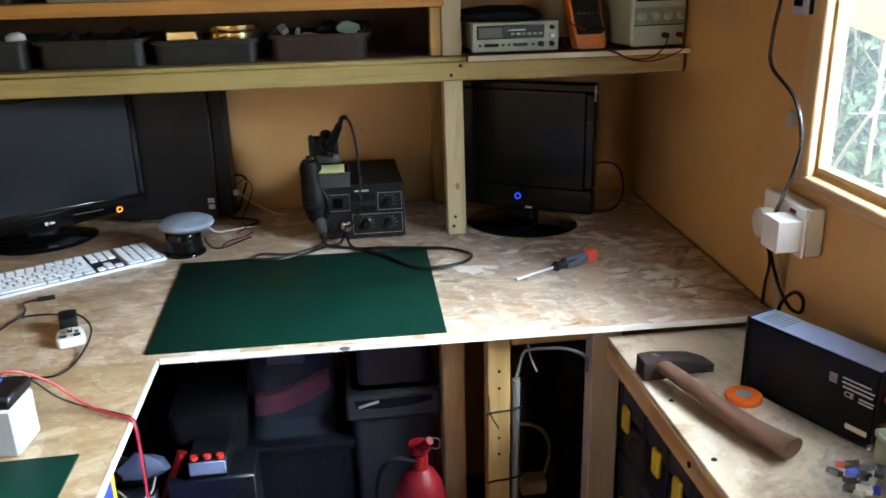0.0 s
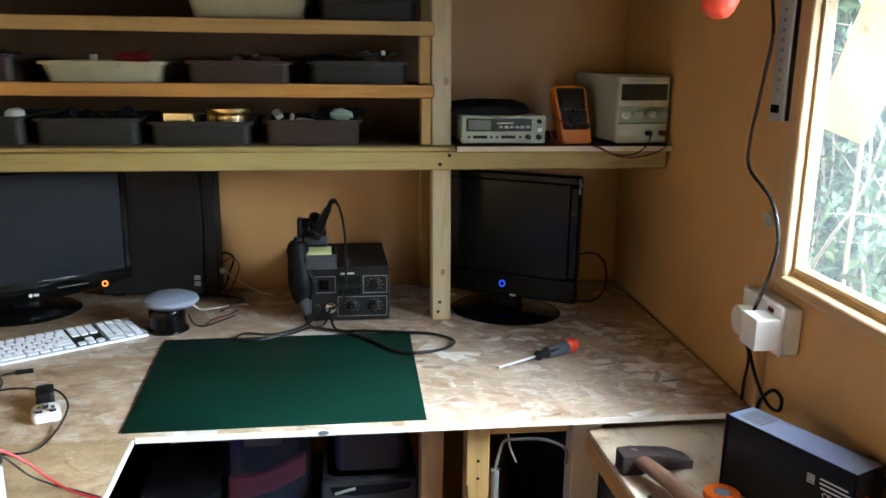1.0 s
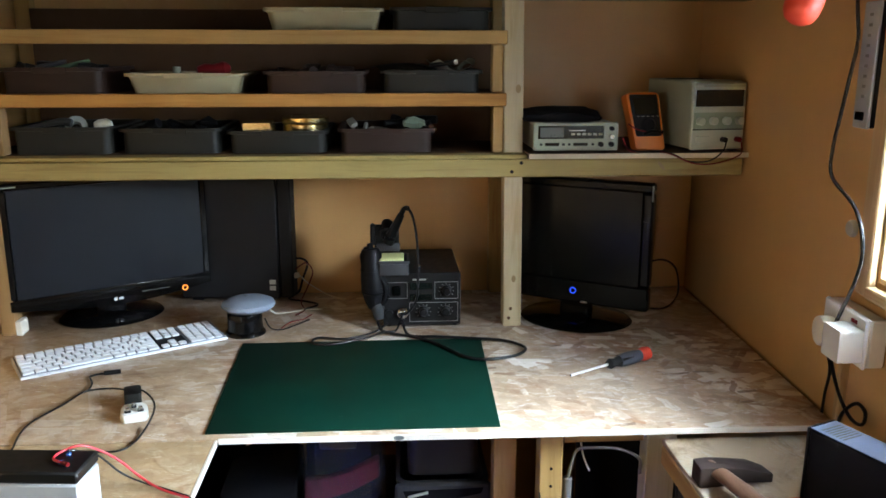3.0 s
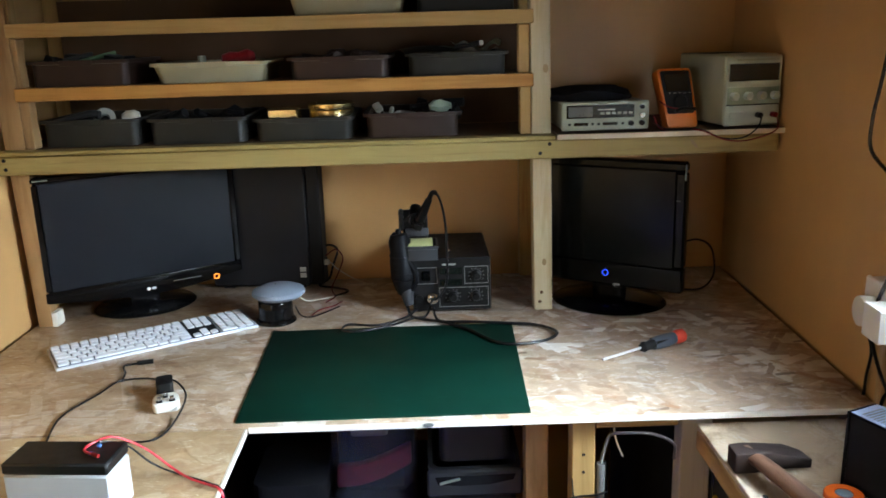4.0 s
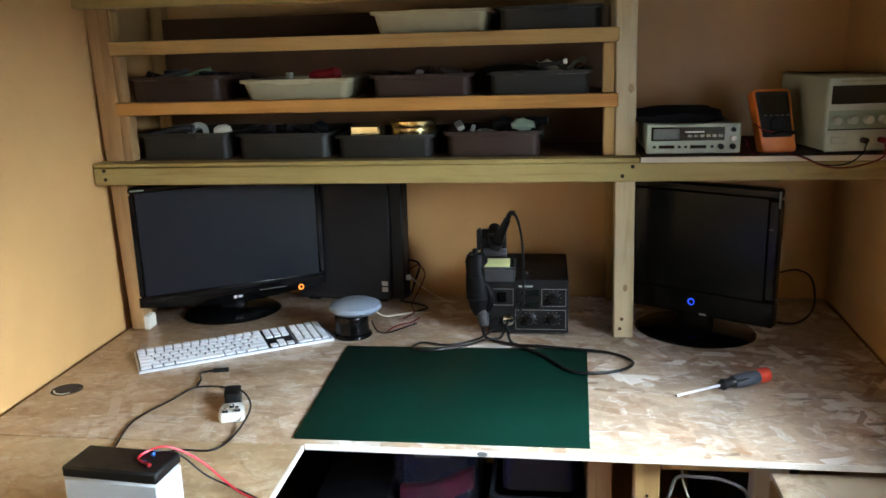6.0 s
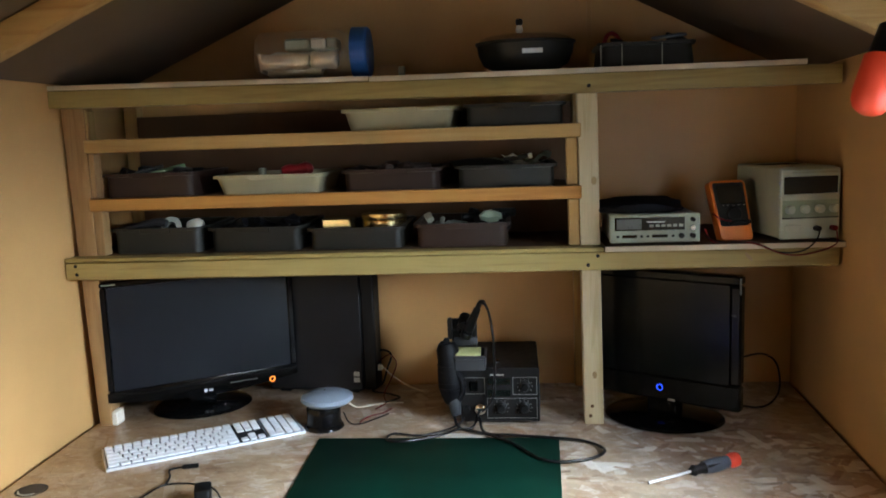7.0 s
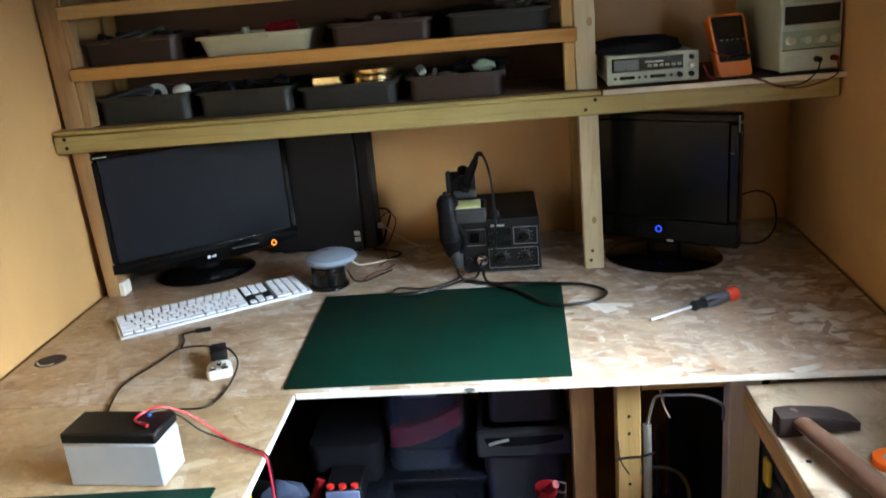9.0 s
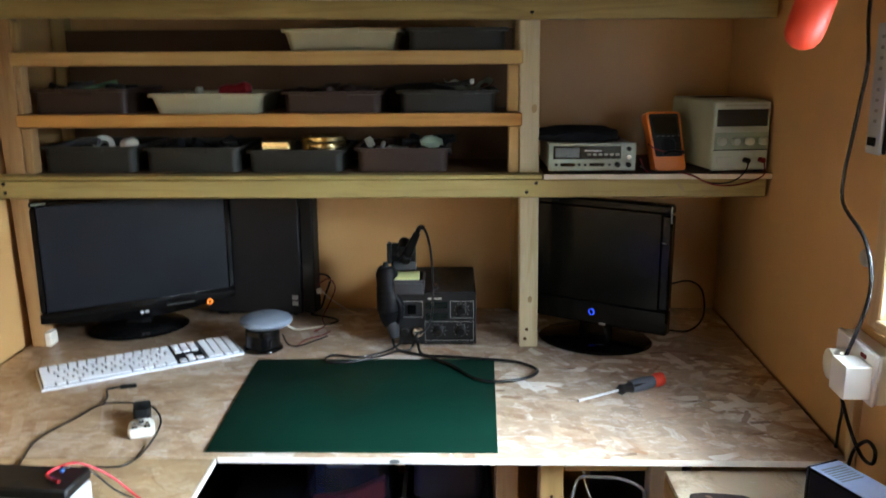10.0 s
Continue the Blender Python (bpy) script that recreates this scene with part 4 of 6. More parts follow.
bottle = thing("small_bottle", "small clear bottle lying beside the jar", "bottle", pose(0.158, 0.60, TOP + 0.016, 0, 90, 0))
part("bottle_body", lathe([(0, -0.025), (0.014, -0.025), (0.0155, -0.022), (0.0155, 0.016), (0.008, 0.024), (0, 0.024)], 20), "jar", bottle)
part("cap", rod((0, 0, 0.0245), (0, 0, 0.038), 0.011), "sage", bottle)
bowl = thing("storage_bowl", "dark see-through bowl heaped with cables on the top shelf", "bowl", pose(0.469, 0.645, TOP) @ Matrix.Diagonal((1, 0.85, 1, 1)))
part("bowl_body", lathe([(0, 0.0), (0.052, 0.0), (0.070, 0.006), (0.096, 0.022), (0.107, 0.046), (0.110, 0.066), (0.114, 0.068), (0.114, 0.072), (0.107, 0.072), (0.103, 0.046), (0.092, 0.025), (0.066, 0.010), (0, 0.005)], 40), "tray_grey", bowl)
part("sticker", box(-0.008, 0.036, -0.1105, -0.1085, 0.040, 0.050, 0), "ink", bowl, "white paper label")
part("cover", lathe([(0.105, 0.0725), (0.102, 0.079), (0.086, 0.085), (0.05, 0.089), (0, 0.090)], 40), "tub_clear", bowl, "see-through domed cover")
gadget_crate = thing("storage_tub", "dark ribbed crate of gadgets on the top shelf", "tub", pose(0.730, 0.645, TOP))
part("tub_body", bin_shape(0.210, 0.18, 0.055, taper=0.97), "tray_grey", gadget_crate)
for k in (-0.1, -0.055, 0.03):
    part("rib", box(k - 0.001, k + 0.001, -0.0925, -0.0895, 0.004, 0.05, 0), "grey_case", gadget_crate)
heap("cable_heap", "dark coiled cables and adapters in a bowl", 0.469, 0.645, TOP + 0.015, 0.055, 0.045, 0.048, "charcoal", 8, 16)
heap("gadgets", "dark gadgets piled in a crate", 0.74, 0.645, TOP + 0.025, 0.08, 0.05, 0.045, "charcoal", 9, 14)
fitting = thing("light_bulb", "small bright bulb with a black cap on a covered bowl", "bulb", pose(0.456, 0.615, TOP + 0.0895))
part("glass", lathe([(0, 0), (0.006, 0.001), (0.0085, 0.007), (0.007, 0.014), (0.005, 0.017), (0, 0.017)], 16), "white", fitting)
part("cap", lathe([(0.0055, 0.0172), (0.0080, 0.019), (0.0080, 0.028), (0.006, 0.031), (0, 0.031)], 14), "black", fitting, "black cap")
solo("red_lead_coil", tube([(0.64, 0.60, TOP + 0.055), (0.65, 0.60, TOP + 0.075), (0.665, 0.61, TOP + 0.078), (0.68, 0.61, TOP + 0.06)], 0.005), "can_red", "dull red lead in a crate", "cable")
solo("folded_paper", box(-0.035, 0.035, -0.02, 0.02, 0, 0.006, 0.002), "fabric", "pale folded paper in a crate", "paper", pose(0.782, 0.60, TOP + 0.064, 8, -6, 4))

# ---- instruments on the right-hand shelf ----
S = 1.320
fc = thing("frequency_counter", "grey bench frequency counter with a dark display window", "instrument", pose(0.737, 0.505, S + 0.006) @ Matrix.Diagonal((0.95, 1, 0.94, 1)))
part("case", box(-0.098, 0.098, 0.012, 0.20, 0, 0.064, 0.004), "grey_case", fc)
fc_panel = part("front_panel", box(-0.101, 0.101, 0, 0.0115, -0.001, 0.066, 0.003), "panel_grey", fc)
part("display_window", box(-0.090, 0.066, -0.0015, -0.0002, 0.028, 0.058, 0.0005), "dark_window", fc_panel)
part("display", box(-0.086, -0.030, -0.0028, -0.0017, 0.031, 0.055, 0.0004), "lcd", fc_panel)
part("legend", box(-0.018, 0.022, -0.0026, -0.0017, 0.046, 0.0485, 0), "ink", fc_panel)
for k in range(6):
    part("button", box(-0.012 + 0.013 * k, -0.003 + 0.013 * k, -0.004, -0.0017, 0.036, 0.0415, 0.0006), "grey_case", fc_panel)
for x0, x1 in ((-0.073, -0.040), (-0.006, 0.028)):
    part("switch_slot", box(x0, x1, -0.0016, -0.0002, 0.011, 0.018, 0.0004), "dark_window", fc_panel)
for x in (-0.083, -0.030, -0.016, 0.040):
    part("switch", box(x - 0.003, x + 0.003, -0.004, -0.0002, 0.012, 0.017, 0.0006), "charcoal", fc_panel)
for x, z, r in ((0.058, 0.015, 0.006), (0.083, 0.052, 0.005), (0.083, 0.033, 0.006), (0.083, 0.015, 0.006)):
    part("connector", rod((x, -0.0003, z), (x, -0.012, z), r), "matt_black" if z != 0.033 else "steel", fc_panel)
for x in (-0.08, 0.08):
    for y in (0.03, 0.18):
        part("foot", rod((x, y, -0.006), (x, y, 0.0005), 0.008), "rubber", fc)
soft = bmesh.new()
bmesh.ops.create_icosphere(soft, subdivisions=4, radius=1)
for v in soft.verts:
    k = 1 + 0.10 * noise.noise(v.co * 2.1) + 0.05 * noise.noise(v.co * 5.0)
    v.co = Vector((max(-1, min(1, 1.2 * v.co.x)) * 0.092 * k, max(-1, min(1, 1.2 * v.co.y)) * 0.085, (max(-0.5, v.co.z) + 0.5) * 0.021 * k))
solo("cloth_bag", soft, "cloth", "flat black cloth bag lying on the counter", "bag", pose(0.715, 0.605, S + 0.0668))

mm = thing("multimeter", "orange rubber-cased multimeter with a black face leaning back", "multimeter", pose(0.9225, 0.546, S + 0.0005, -14, 0, 9) @ Matrix.Diagonal((1, 1, 1.0, 1)))
def flared(outline):
    """Leans an outline to one side and widens it towards the top."""
    return [(u * (0.90 + 0.9 * v) - 0.105 * v, v) for u, v in outline]


part("holster", prism(flared(round_rect(-0.040, 0.040, 0.0, 0.134, 0.010)), 0.0, 0.030, "y", 0.004), "orange", mm)
mm_face = part("face", prism(flared(round_rect(-0.0345, 0.0345, 0.032, 0.129, 0.005)), -0.002, 0.004, "y", 0.001), "black", mm, "black front")
part("display", prism(flared(round_rect(-0.027, 0.027, 0.082, 0.121, 0.003)), -0.0035, -0.0022, "y", 0), "dark_window", mm_face)
part("dial", lathe([(0, 0.004), (0.014, 0.004), (0.018, 0), (0, 0)], 24, None, pose(-0.004, -0.0022, 0.058, 90)), "charcoal", mm_face)
for k in range(5):
    part("mark", box(-0.031 + 0.012 * k, -0.026 + 0.012 * k, -0.0032, -0.0022, 0.0775, 0.0785, 0), "grey_case", mm_face)
part("prop", box(-0.02, 0.02, 0.028, 0.050, 0.0, 0.006, 0.001), "black", mm)
part("probe_lead", tube([(-0.050, 0.004, 0.062), (-0.043, -0.006, 0.052), (-0.030, -0.009, 0.045), (-0.015, -0.009, 0.042)], 0.0017), "can_red", mm, "dull red probe lead")
part("probe", tube([(-0.02, -0.006, 0.036), (0.0, -0.009, 0.042), (0.03, -0.006, 0.040)], 0.004), "charcoal", mm, "dark test probe laid across")

psu = thing("bench_power_supply", "pale grey bench power supply with a dark meter window", "power supply", pose(1.0615, 0.510, S + 0.0062, 0, 0, 8) @ Matrix.Diagonal((1.04, 1, 0.995, 1)))
part("case", box(-0.061, 0.061, 0.010, 0.235, 0, 0.153, 0.004), "pale_case", psu)
for k in range(6):
    part("vent_slot", box(-0.045, 0.045, 0.12 + 0.012 * k, 0.125 + 0.012 * k, 0.1528, 0.1534, 0), "charcoal", psu)
psu_panel = part("front_panel", box(-0.063, 0.063, 0, 0.0095, -0.001, 0.150, 0.003), "pale_case", psu)
part("brand_strip", box(-0.04, 0.055, -0.001, -0.0002, 0.139, 0.144, 0), "panel_grey", psu_panel)
part("meter_window", box(-0.056, 0.056, -0.0015, -0.0002, 0.096, 0.133, 0.001), "dark_window", psu_panel)
part("control_panel", box(-0.059, 0.059, -0.0012, -0.0002, 0.046, 0.083, 0.0005), "panel_green", psu_panel)
part("panel_line", box(-0.060, 0.060, -0.0016, -0.0002, 0.0435, 0.0458, 0.0004), "charcoal", psu_panel)
for x in (-0.045, -0.014, 0.017, 0.047):
    part("knob", lathe([(0.009, 0), (0.009, 0.010), (0.0075, 0.013), (0, 0.013)], 20, None, pose(x, -0.0013, 0.064, 90)), "pale_case", psu_panel)
part("power_switch", box(-0.052, -0.020, -0.003, -0.0002, 0.016, 0.030, 0.001), "pale_case", psu_panel)
part("terminal", rod((0.012, -0.0003, 0.022), (0.012, -0.016, 0.022), 0.006), "black", psu_panel, "black terminal")
part("terminal", rod((0.046, -0.0003, 0.022), (0.046, -0.016, 0.022), 0.006), "can_red", psu_panel, "red terminal")
for x in (-0.045, 0.045):
    for y in (0.02, 0.20):
        part("foot", rod((x, y, -0.006), (x, y, 0.0005), 0.007), "rubber", psu)
solo("test_lead", tube([(1.072, 0.480, 1.347), (1.060, 0.470, 1.325), (1.035, 0.482, 1.303), (0.99, 0.485, 1.302), (0.955, 0.482, 1.318), (0.935, 0.500, 1.3225), (0.90, 0.498, 1.3225), (0.87, 0.497, 1.324), (0.838, 0.488, 1.340)], 0.0016), "rubber", "black test lead drooping over the shelf edge", "cable")
solo("test_lead", tube([(1.106, 0.480, 1.345), (1.10, 0.470, 1.318), (1.05, 0.478, 1.298), (1.00, 0.482, 1.298), (0.95, 0.480, 1.318), (0.925, 0.502, 1.3225), (0.88, 0.50, 1.3225), (0.855, 0.496, 1.327), (0.838, 0.488, 1.355)], 0.0016), "can_red", "red test lead drooping over the shelf edge", "cable")

# ---- computer corner ----
mon = thing("computer_monitor", "glossy black widescreen monitor, switched off with an orange light", "monitor", pose(-0.375, 0.70, BENCH, 0, 0, 32))
part("stand_base", lathe([(0, 0), (0.112, 0), (0.118, 0.003), (0.112, 0.009), (0.05, 0.018), (0, 0.02)], 48, None, Matrix.Diagonal((1.05, 0.92, 1, 1))), "gloss_black", mon)
part("stand_neck", prism(round_rect(-0.035, 0.035, -0.012, 0.022, 0.01), 0.016, 0.14, "z"), "gloss_black", mon)
part("back_shell", prism(round_rect(-0.215, 0.232, 0.066, 0.342, 0.02), -0.004, 0.022, "y", 0.006), "black", mon)
bez = bmesh.new()
for x0, x1, z0, z1 in ((-0.229, 0.243, 0.337, 0.352), (-0.229, -0.212, 0.0825, 0.3365), (0.227, 0.243, 0.0825, 0.3365)):
    box(x0, x1, -0.036, -0.0045, z0, z1, 0.003, bez)
chin = [(-0.229 + 0.472 * k / 14, 0.056 - 0.022 * math.sin(math.pi * (k / 14) ** 1.1)) for k in range(15)]
prism(chin + [(0.243, 0.082), (-0.229, 0.082)], -0.036, -0.0045, "y", 0.002, bez)
mon_bezel = part("bezel", bez, "gloss_black", mon)
part("screen", box(-0.2115, 0.2265, -0.0335, -0.006, 0.0825, 0.3365, 0), "screen", mon, "dark switched-off screen")
part("light", lathe([(0.0052, 0), (0.0074, 0), (0.0074, 0.0012), (0.0052, 0.0012), (0.0052, 0)], 20, None, pose(0.174, -0.0362, 0.051, 90)), "led_orange", mon_bezel, "orange power light ring")
part("badge", lathe([(0, 0.0004), (0.0045, 0.0004), (0.0045, 0)], 16, None, pose(0.002, -0.0362, 0.050, 90)), "ink", mon_bezel)
part("badge", box(0.009, 0.020, -0.0366, -0.0362, 0.047, 0.053, 0), "ink", mon_bezel)
part("legend", box(0.065, 0.135, -0.0366, -0.0362, 0.058, 0.060, 0), "lcd", mon_bezel)
part("legend", box(-0.222, -0.190, -0.0366, -0.0362, 0.343, 0.346, 0), "panel_grey", mon_bezel)

pc = thing("desktop_computer", "slim black desktop computer standing against the wall", "computer", pose(0.028, 0.792, BENCH, 0, 0, -5))
part("case", box(-0.26, 0.0, 0.0, 0.060, 0.006, 0.352, 0.004), "charcoal", pc)
part("front_bezel", box(0.0005, 0.036, 0.004, 0.061, 0.008, 0.350, 0.004), "matt_black", pc)
for z in (0.036, 0.052):
    part("sticker", box(-0.026, -0.010, -0.0008, -0.0001, z - 0.006, z + 0.006, 0), "grey_case", pc, "small pale sticker")
for x in (-0.22, -0.03):
    part("foot", box(x - 0.015, x + 0.015, 0.005, 0.055, 0, 0.0062, 0.001), "rubber", pc)

tv = thing("small_television", "glossy black flat television with a blue power light", "television", pose(0.775, 0.606, BENCH, 0, 0, -32))
part("stand_base", lathe([(0, 0), (0.126, 0), (0.132, 0.003), (0.126, 0.008), (0.06, 0.016), (0, 0.018)], 48, None, Matrix.Diagonal((1.05, 0.9, 1, 1))), "gloss_black", tv)
part("stand_neck", prism(round_rect(-0.04, 0.04, -0.01, 0.02, 0.01), 0.014, 0.10, "z"), "gloss_black", tv)
part("back_shell", prism(round_rect(-0.165, 0.165, 0.055, 0.335, 0.02), 0.002, 0.045, "y", 0.01), "black", tv)
tb = bmesh.new()
for x0, x1, z0, z1 in ((-0.183, 0.183, 0.046, 0.105), (-0.183, 0.183, 0.328, 0.350), (-0.183, -0.158, 0.1055, 0.3275), (0.158, 0.183, 0.1055, 0.3275)):
    box(x0, x1, -0.026, 0.0015, z0, z1, 0.005, tb)
tv_bezel = part("bezel", tb, "tv_screen", tv)
part("screen", box(-0.1578, 0.1578, -0.0252, 0.0, 0.1052, 0.3278, 0), "tv_screen", tv, "dark switched-off screen")
part("light", lathe([(0.0058, 0), (0.0078, 0), (0.0078, 0.001), (0.0058, 0.001), (0.0058, 0)], 24, None, pose(0.0, -0.0262, 0.077, 90)), "led_blue", tv_bezel, "blue power light ring")
part("badge", box(0.020, 0.036, -0.0266, -0.0262, 0.049, 0.053, 0), "ink", tv_bezel)
# Highlight on the black frame's edge, drawn as a thin grey strip.
part("corner_strip", box(0.1795, 0.1835, -0.0268, -0.0262, 0.31, 0.346, 0), "lcd", tv_bezel, "grey strip drawn as a glint on the frame's corner")
part("button", box(0.162, 0.172, -0.0266, -0.0262, 0.262, 0.264, 0), "lcd", tv_bezel)
solo("tv_lead", tube([(0.93, 0.62, 0.935), (0.96, 0.66, 0.907), (1.02, 0.66, 0.904), (1.065, 0.70, 0.93), (1.07, 0.74, 0.985), (1.04, 0.76, 1.005), (0.98, 0.74, 1.00), (0.90, 0.70, 0.99)], 0.0025), "rubber", "black mains lead looping behind the television", "cable")

kb = thing("computer_keyboard", "slim white keyboard in an aluminium tray with a number pad", "keyboard", pose(-0.267, 0.433, BENCH, 0, 0, 31.5))
part("plate", prism([(-0.056, 0.0), (0.056, 0.0), (0.056, 0.014), (-0.056, 0.005)], -0.215, 0.215, "x", 0.001), "kb_edge", kb)
part("key_well", prism([(-0.052, 0.0056), (0.052, 0.0140), (0.052, 0.0146), (-0.052, 0.0062)], -0.212, 0.212, "x"), "well", kb)
part("dark_inlay", prism([(-0.052, 0.0064), (0.052, 0.0148), (0.052, 0.0150), (-0.052, 0.0066)], 0.066, 0.128, "x"), "charcoal", kb, "dark gap round the arrow keys")
key_meshes = {}


def key(x0, x1, row, back=False):
    """One key cap, on the sloping plate; rows count from the front."""
    w = round(x1 - x0 - 0.0032, 4)
    if w not in key_meshes:
        own = box(-w / 2, w / 2, -0.0076, 0.0076, 0, 0.0042, 0.0012)
        data = bpy.data.meshes.new("key")
        own.to_mesh(data)
        own.free()
        data.materials.append(M["key"])
        key_meshes[w] = data
    y = -0.0425 + 0.0172 * row
    ob = new("key", key_meshes[w])
    ob.parent = kb
    ob.matrix_local = pose((x0 + x1) / 2, y, 0.0105 + (y) * 0.081, 4.6)


U = 0.0188
for row, widths in enumerate(((1.3, 1.15, 1.3, 5.5, 1.3, 1.15, 1.3, 1.3), (2.2,) + (1,) * 10 + (2.1,), (1.75,) + (1,) * 11 + (1.55,), (1.5,) + (1,) * 12 + (0.8,), (1,) * 13 + (1.3,), (1.02,) * 14)):
    x, k = -0.211, 0.2755 / sum(widths)
    for w in widths:
        key(x, x + w * k, row)
        x += w * k
for row in (3, 4, 5):
    for c in range(3):
        key(0.069 + U * c, 0.069 + U * (c + 1), row)
key(0.069 + U, 0.069 + 2 * U, 1)
for c in range(3):
    key(0.069 + U * c, 0.069 + U * (c + 1), 0)
for row in range(6):
    for c in range(4):
        if row == 0 and c == 1:
            continue
        key(0.132 + (0 if row == 0 and c == 0 else U * c) , 0.132 + U * (c + 1 + (1 if row == 0 and c == 0 else 0)), row)

spk = thing("smart_speaker", "flat grey fabric smart speaker on a black stand", "speaker", pose(-0.012, 0.545, BENCH))
part("stand", lathe([(0, 0), (0.044, 0), (0.047, 0.002), (0.046, 0.007), (0.041, 0.012), (0.0395, 0.028), (0.040, 0.050), (0.038, 0.0535), (0, 0.0535)], 32, None, pose(-0.008, -0.008, 0)), "gloss_black", spk, "black tapered stand")
part("body", lathe([(0, 0.0540), (0.034, 0.0540), (0.052, 0.0585), (0.062, 0.067), (0.060, 0.075), (0.045, 0.082), (0.02, 0.085), (0, 0.0855)], 40), "fabric", spk, "grey fabric disc")
part("sensor", rod((-0.008, 0.012, 0.0850), (-0.008, 0.012, 0.0862), 0.002), "black", spk)
solo("speaker_lead", tube([(0.022, 0.578, 0.955), (0.04, 0.61, 0.925), (0.06, 0.68, 0.9035), (0.10, 0.70, 0.9035), (0.145, 0.705, 0.9035)], 0.0017), "cream", "thin white lead running from the speaker", "cable")
solo("speaker_lead", tube([(-0.045, 0.535, 0.9035), (-0.065, 0.520, 0.9035), (-0.085, 0.512, 0.9035), (-0.105, 0.520, 0.9035)], 0.0016), "cream", "thin white lead between keyboard and speaker", "cable")
solo("audio_lead", tube([(0.02, 0.57, 0.925), (0.035, 0.555, 0.906), (0.06, 0.548, 0.9035), (0.09, 0.58, 0.9035), (0.12, 0.62, 0.9035)], 0.0018), "rubber", "thin black lead beside the speaker", "cable")
solo("usb_lead", tube([(0.066, 0.81, 0.965), (0.08, 0.815, 0.962), (0.10, 0.82, 0.94), (0.15, 0.80, 0.915), (0.19, 0.79, 0.9035)], 0.0016), "cream", "pale lead plugged into the computer", "cable")
solo("usb_plug", box(0.0645, 0.078, 0.804, 0.816, 0.958, 0.972, 0.002), "cream", "pale plug in the side of the computer", "plug")
solo("red_lead", tube([(0.070, 0.80, 0.985), (0.095, 0.825, 0.995), (0.112, 0.83, 0.97), (0.10, 0.81, 0.935), (0.085, 0.77, 0.9045), (0.10, 0.70, 0.9035), (0.082, 0.655, 0.9035)], 0.0016), "can_red", "thin dull red wire curling down behind the computer", "cable")
solo("red_lead", tube([(0.060, 0.56, 0.9035), (0.075, 0.60, 0.9035), (0.105, 0.625, 0.9035), (0.122, 0.66, 0.9035)], 0.0015), "can_red", "short dull red wire lying beside the speaker", "cable")
solo("mains_lead", tube([(0.045, 0.84, 1.00), (0.08, 0.835, 1.005), (0.098, 0.835, 0.99), (0.085, 0.83, 0.95), (0.075, 0.81, 0.92), (0.05, 0.80, 0.9045), (0.10, 0.77, 0.9045), (0.13, 0.74, 0.9045), (0.10, 0.70, 0.9045)], 0.003), "rubber", "black lead hanging behind the computer", "cable")

# ---- soldering station ----
st = thing("soldering_station", "black soldering and hot air station with dials", "soldering station", pose(0.393, 0.556, BENCH))
part("case", box(-0.091, 0.091, 0.004, 0.25, 0.007, 0.133, 0.003), "matt_black", st)
st_panel = part("front_panel", box(-0.092, 0.092, 0, 0.0038, 0.006, 0.134, 0.001), "matt_black", st)
for x0, x1, z0, z1 in ((-0.086, -0.034, 0.072, 0.112), (0.030, 0.086, 0.070, 0.112), (-0.030, 0.086, 0.014, 0.062)):
    outline = bmesh.new()
    for a, b, c, d in ((x0, x1, z0, z0 + 0.0012), (x0, x1, z1 - 0.0012, z1), (x0, x0 + 0.0012, z0, z1), (x1 - 0.0012, x1, z0, z1)):
        box(a, b, -0.0006, -0.0001, c, d, 0, outline)
    part("legend_frame", outline, "legend", st_panel)
part("switch", box(-0.070, -0.050, -0.006, -0.0002, 0.080, 0.104, 0.002), "gloss_black", st_panel)
for z0, z1 in ((0.090, 0.112), (0.062, 0.084)):
    part("display", box(-0.028, 0.024, -0.001, -0.0002, z0 + 0.004, z1 - 0.002, 0.0004), "dark_window", st_panel)
part("legend", box(-0.022, 0.010, -0.0008, -0.0002, 0.116, 0.120, 0), "grey_case", st_panel)
for x, z in ((0.058, 0.091), (0.003, 0.040), (0.056, 0.040)):
    part("knob", lathe([(0.0135, 0), (0.0135, 0.004), (0.010, 0.006), (0.009, 0.016), (0.0075, 0.018), (0, 0.018)], 24, None, pose(x, -0.0003, z, 90)), "black", st_panel)
    for k in range(9):
        a = radians(-130 + 32 * k)
        part("tick", box(-0.0006, 0.0006, -0.0005, -0.0001, 0.0155, 0.0185, 0), "legend", st_panel).matrix_local = pose(x, -0.0002, z) @ Matrix.Rotation(a, 4, "Y")
part("socket", lathe([(0.013, 0), (0.013, 0.008), (0.010, 0.011), (0.006, 0.013), (0, 0.012)], 20, None, pose(-0.046, -0.0003, 0.038, 90)), "chrome", st_panel, "bright metal socket")
part("socket", lathe([(0.009, 0), (0.009, 0.006), (0, 0.006)], 20, None, pose(-0.078, -0.0003, 0.036, 90)), "black", st_panel)
part("vent_cap", lathe([(0.005, 0), (0.005, 0.008), (0.003, 0.010), (0, 0.010)], 14, None, pose(-0.005, 0.04, 0.133)), "steel", st)
for x in (-0.08, 0.08):
    for y in (0.02, 0.23):
        part("foot", rod((x, y, 0), (x, y, 0.0072), 0.008), "rubber", st)

holder = thing("iron_holder", "black soldering iron holder with a yellow sponge tray", "iron holder", pose(0.327, 0.580, BENCH + 0.1335))
part("tray", bin_shape(0.074, 0.085, 0.034, taper=0.96, rim=0.002, r=0.005), "tub_grey", holder, "dark grey tray")
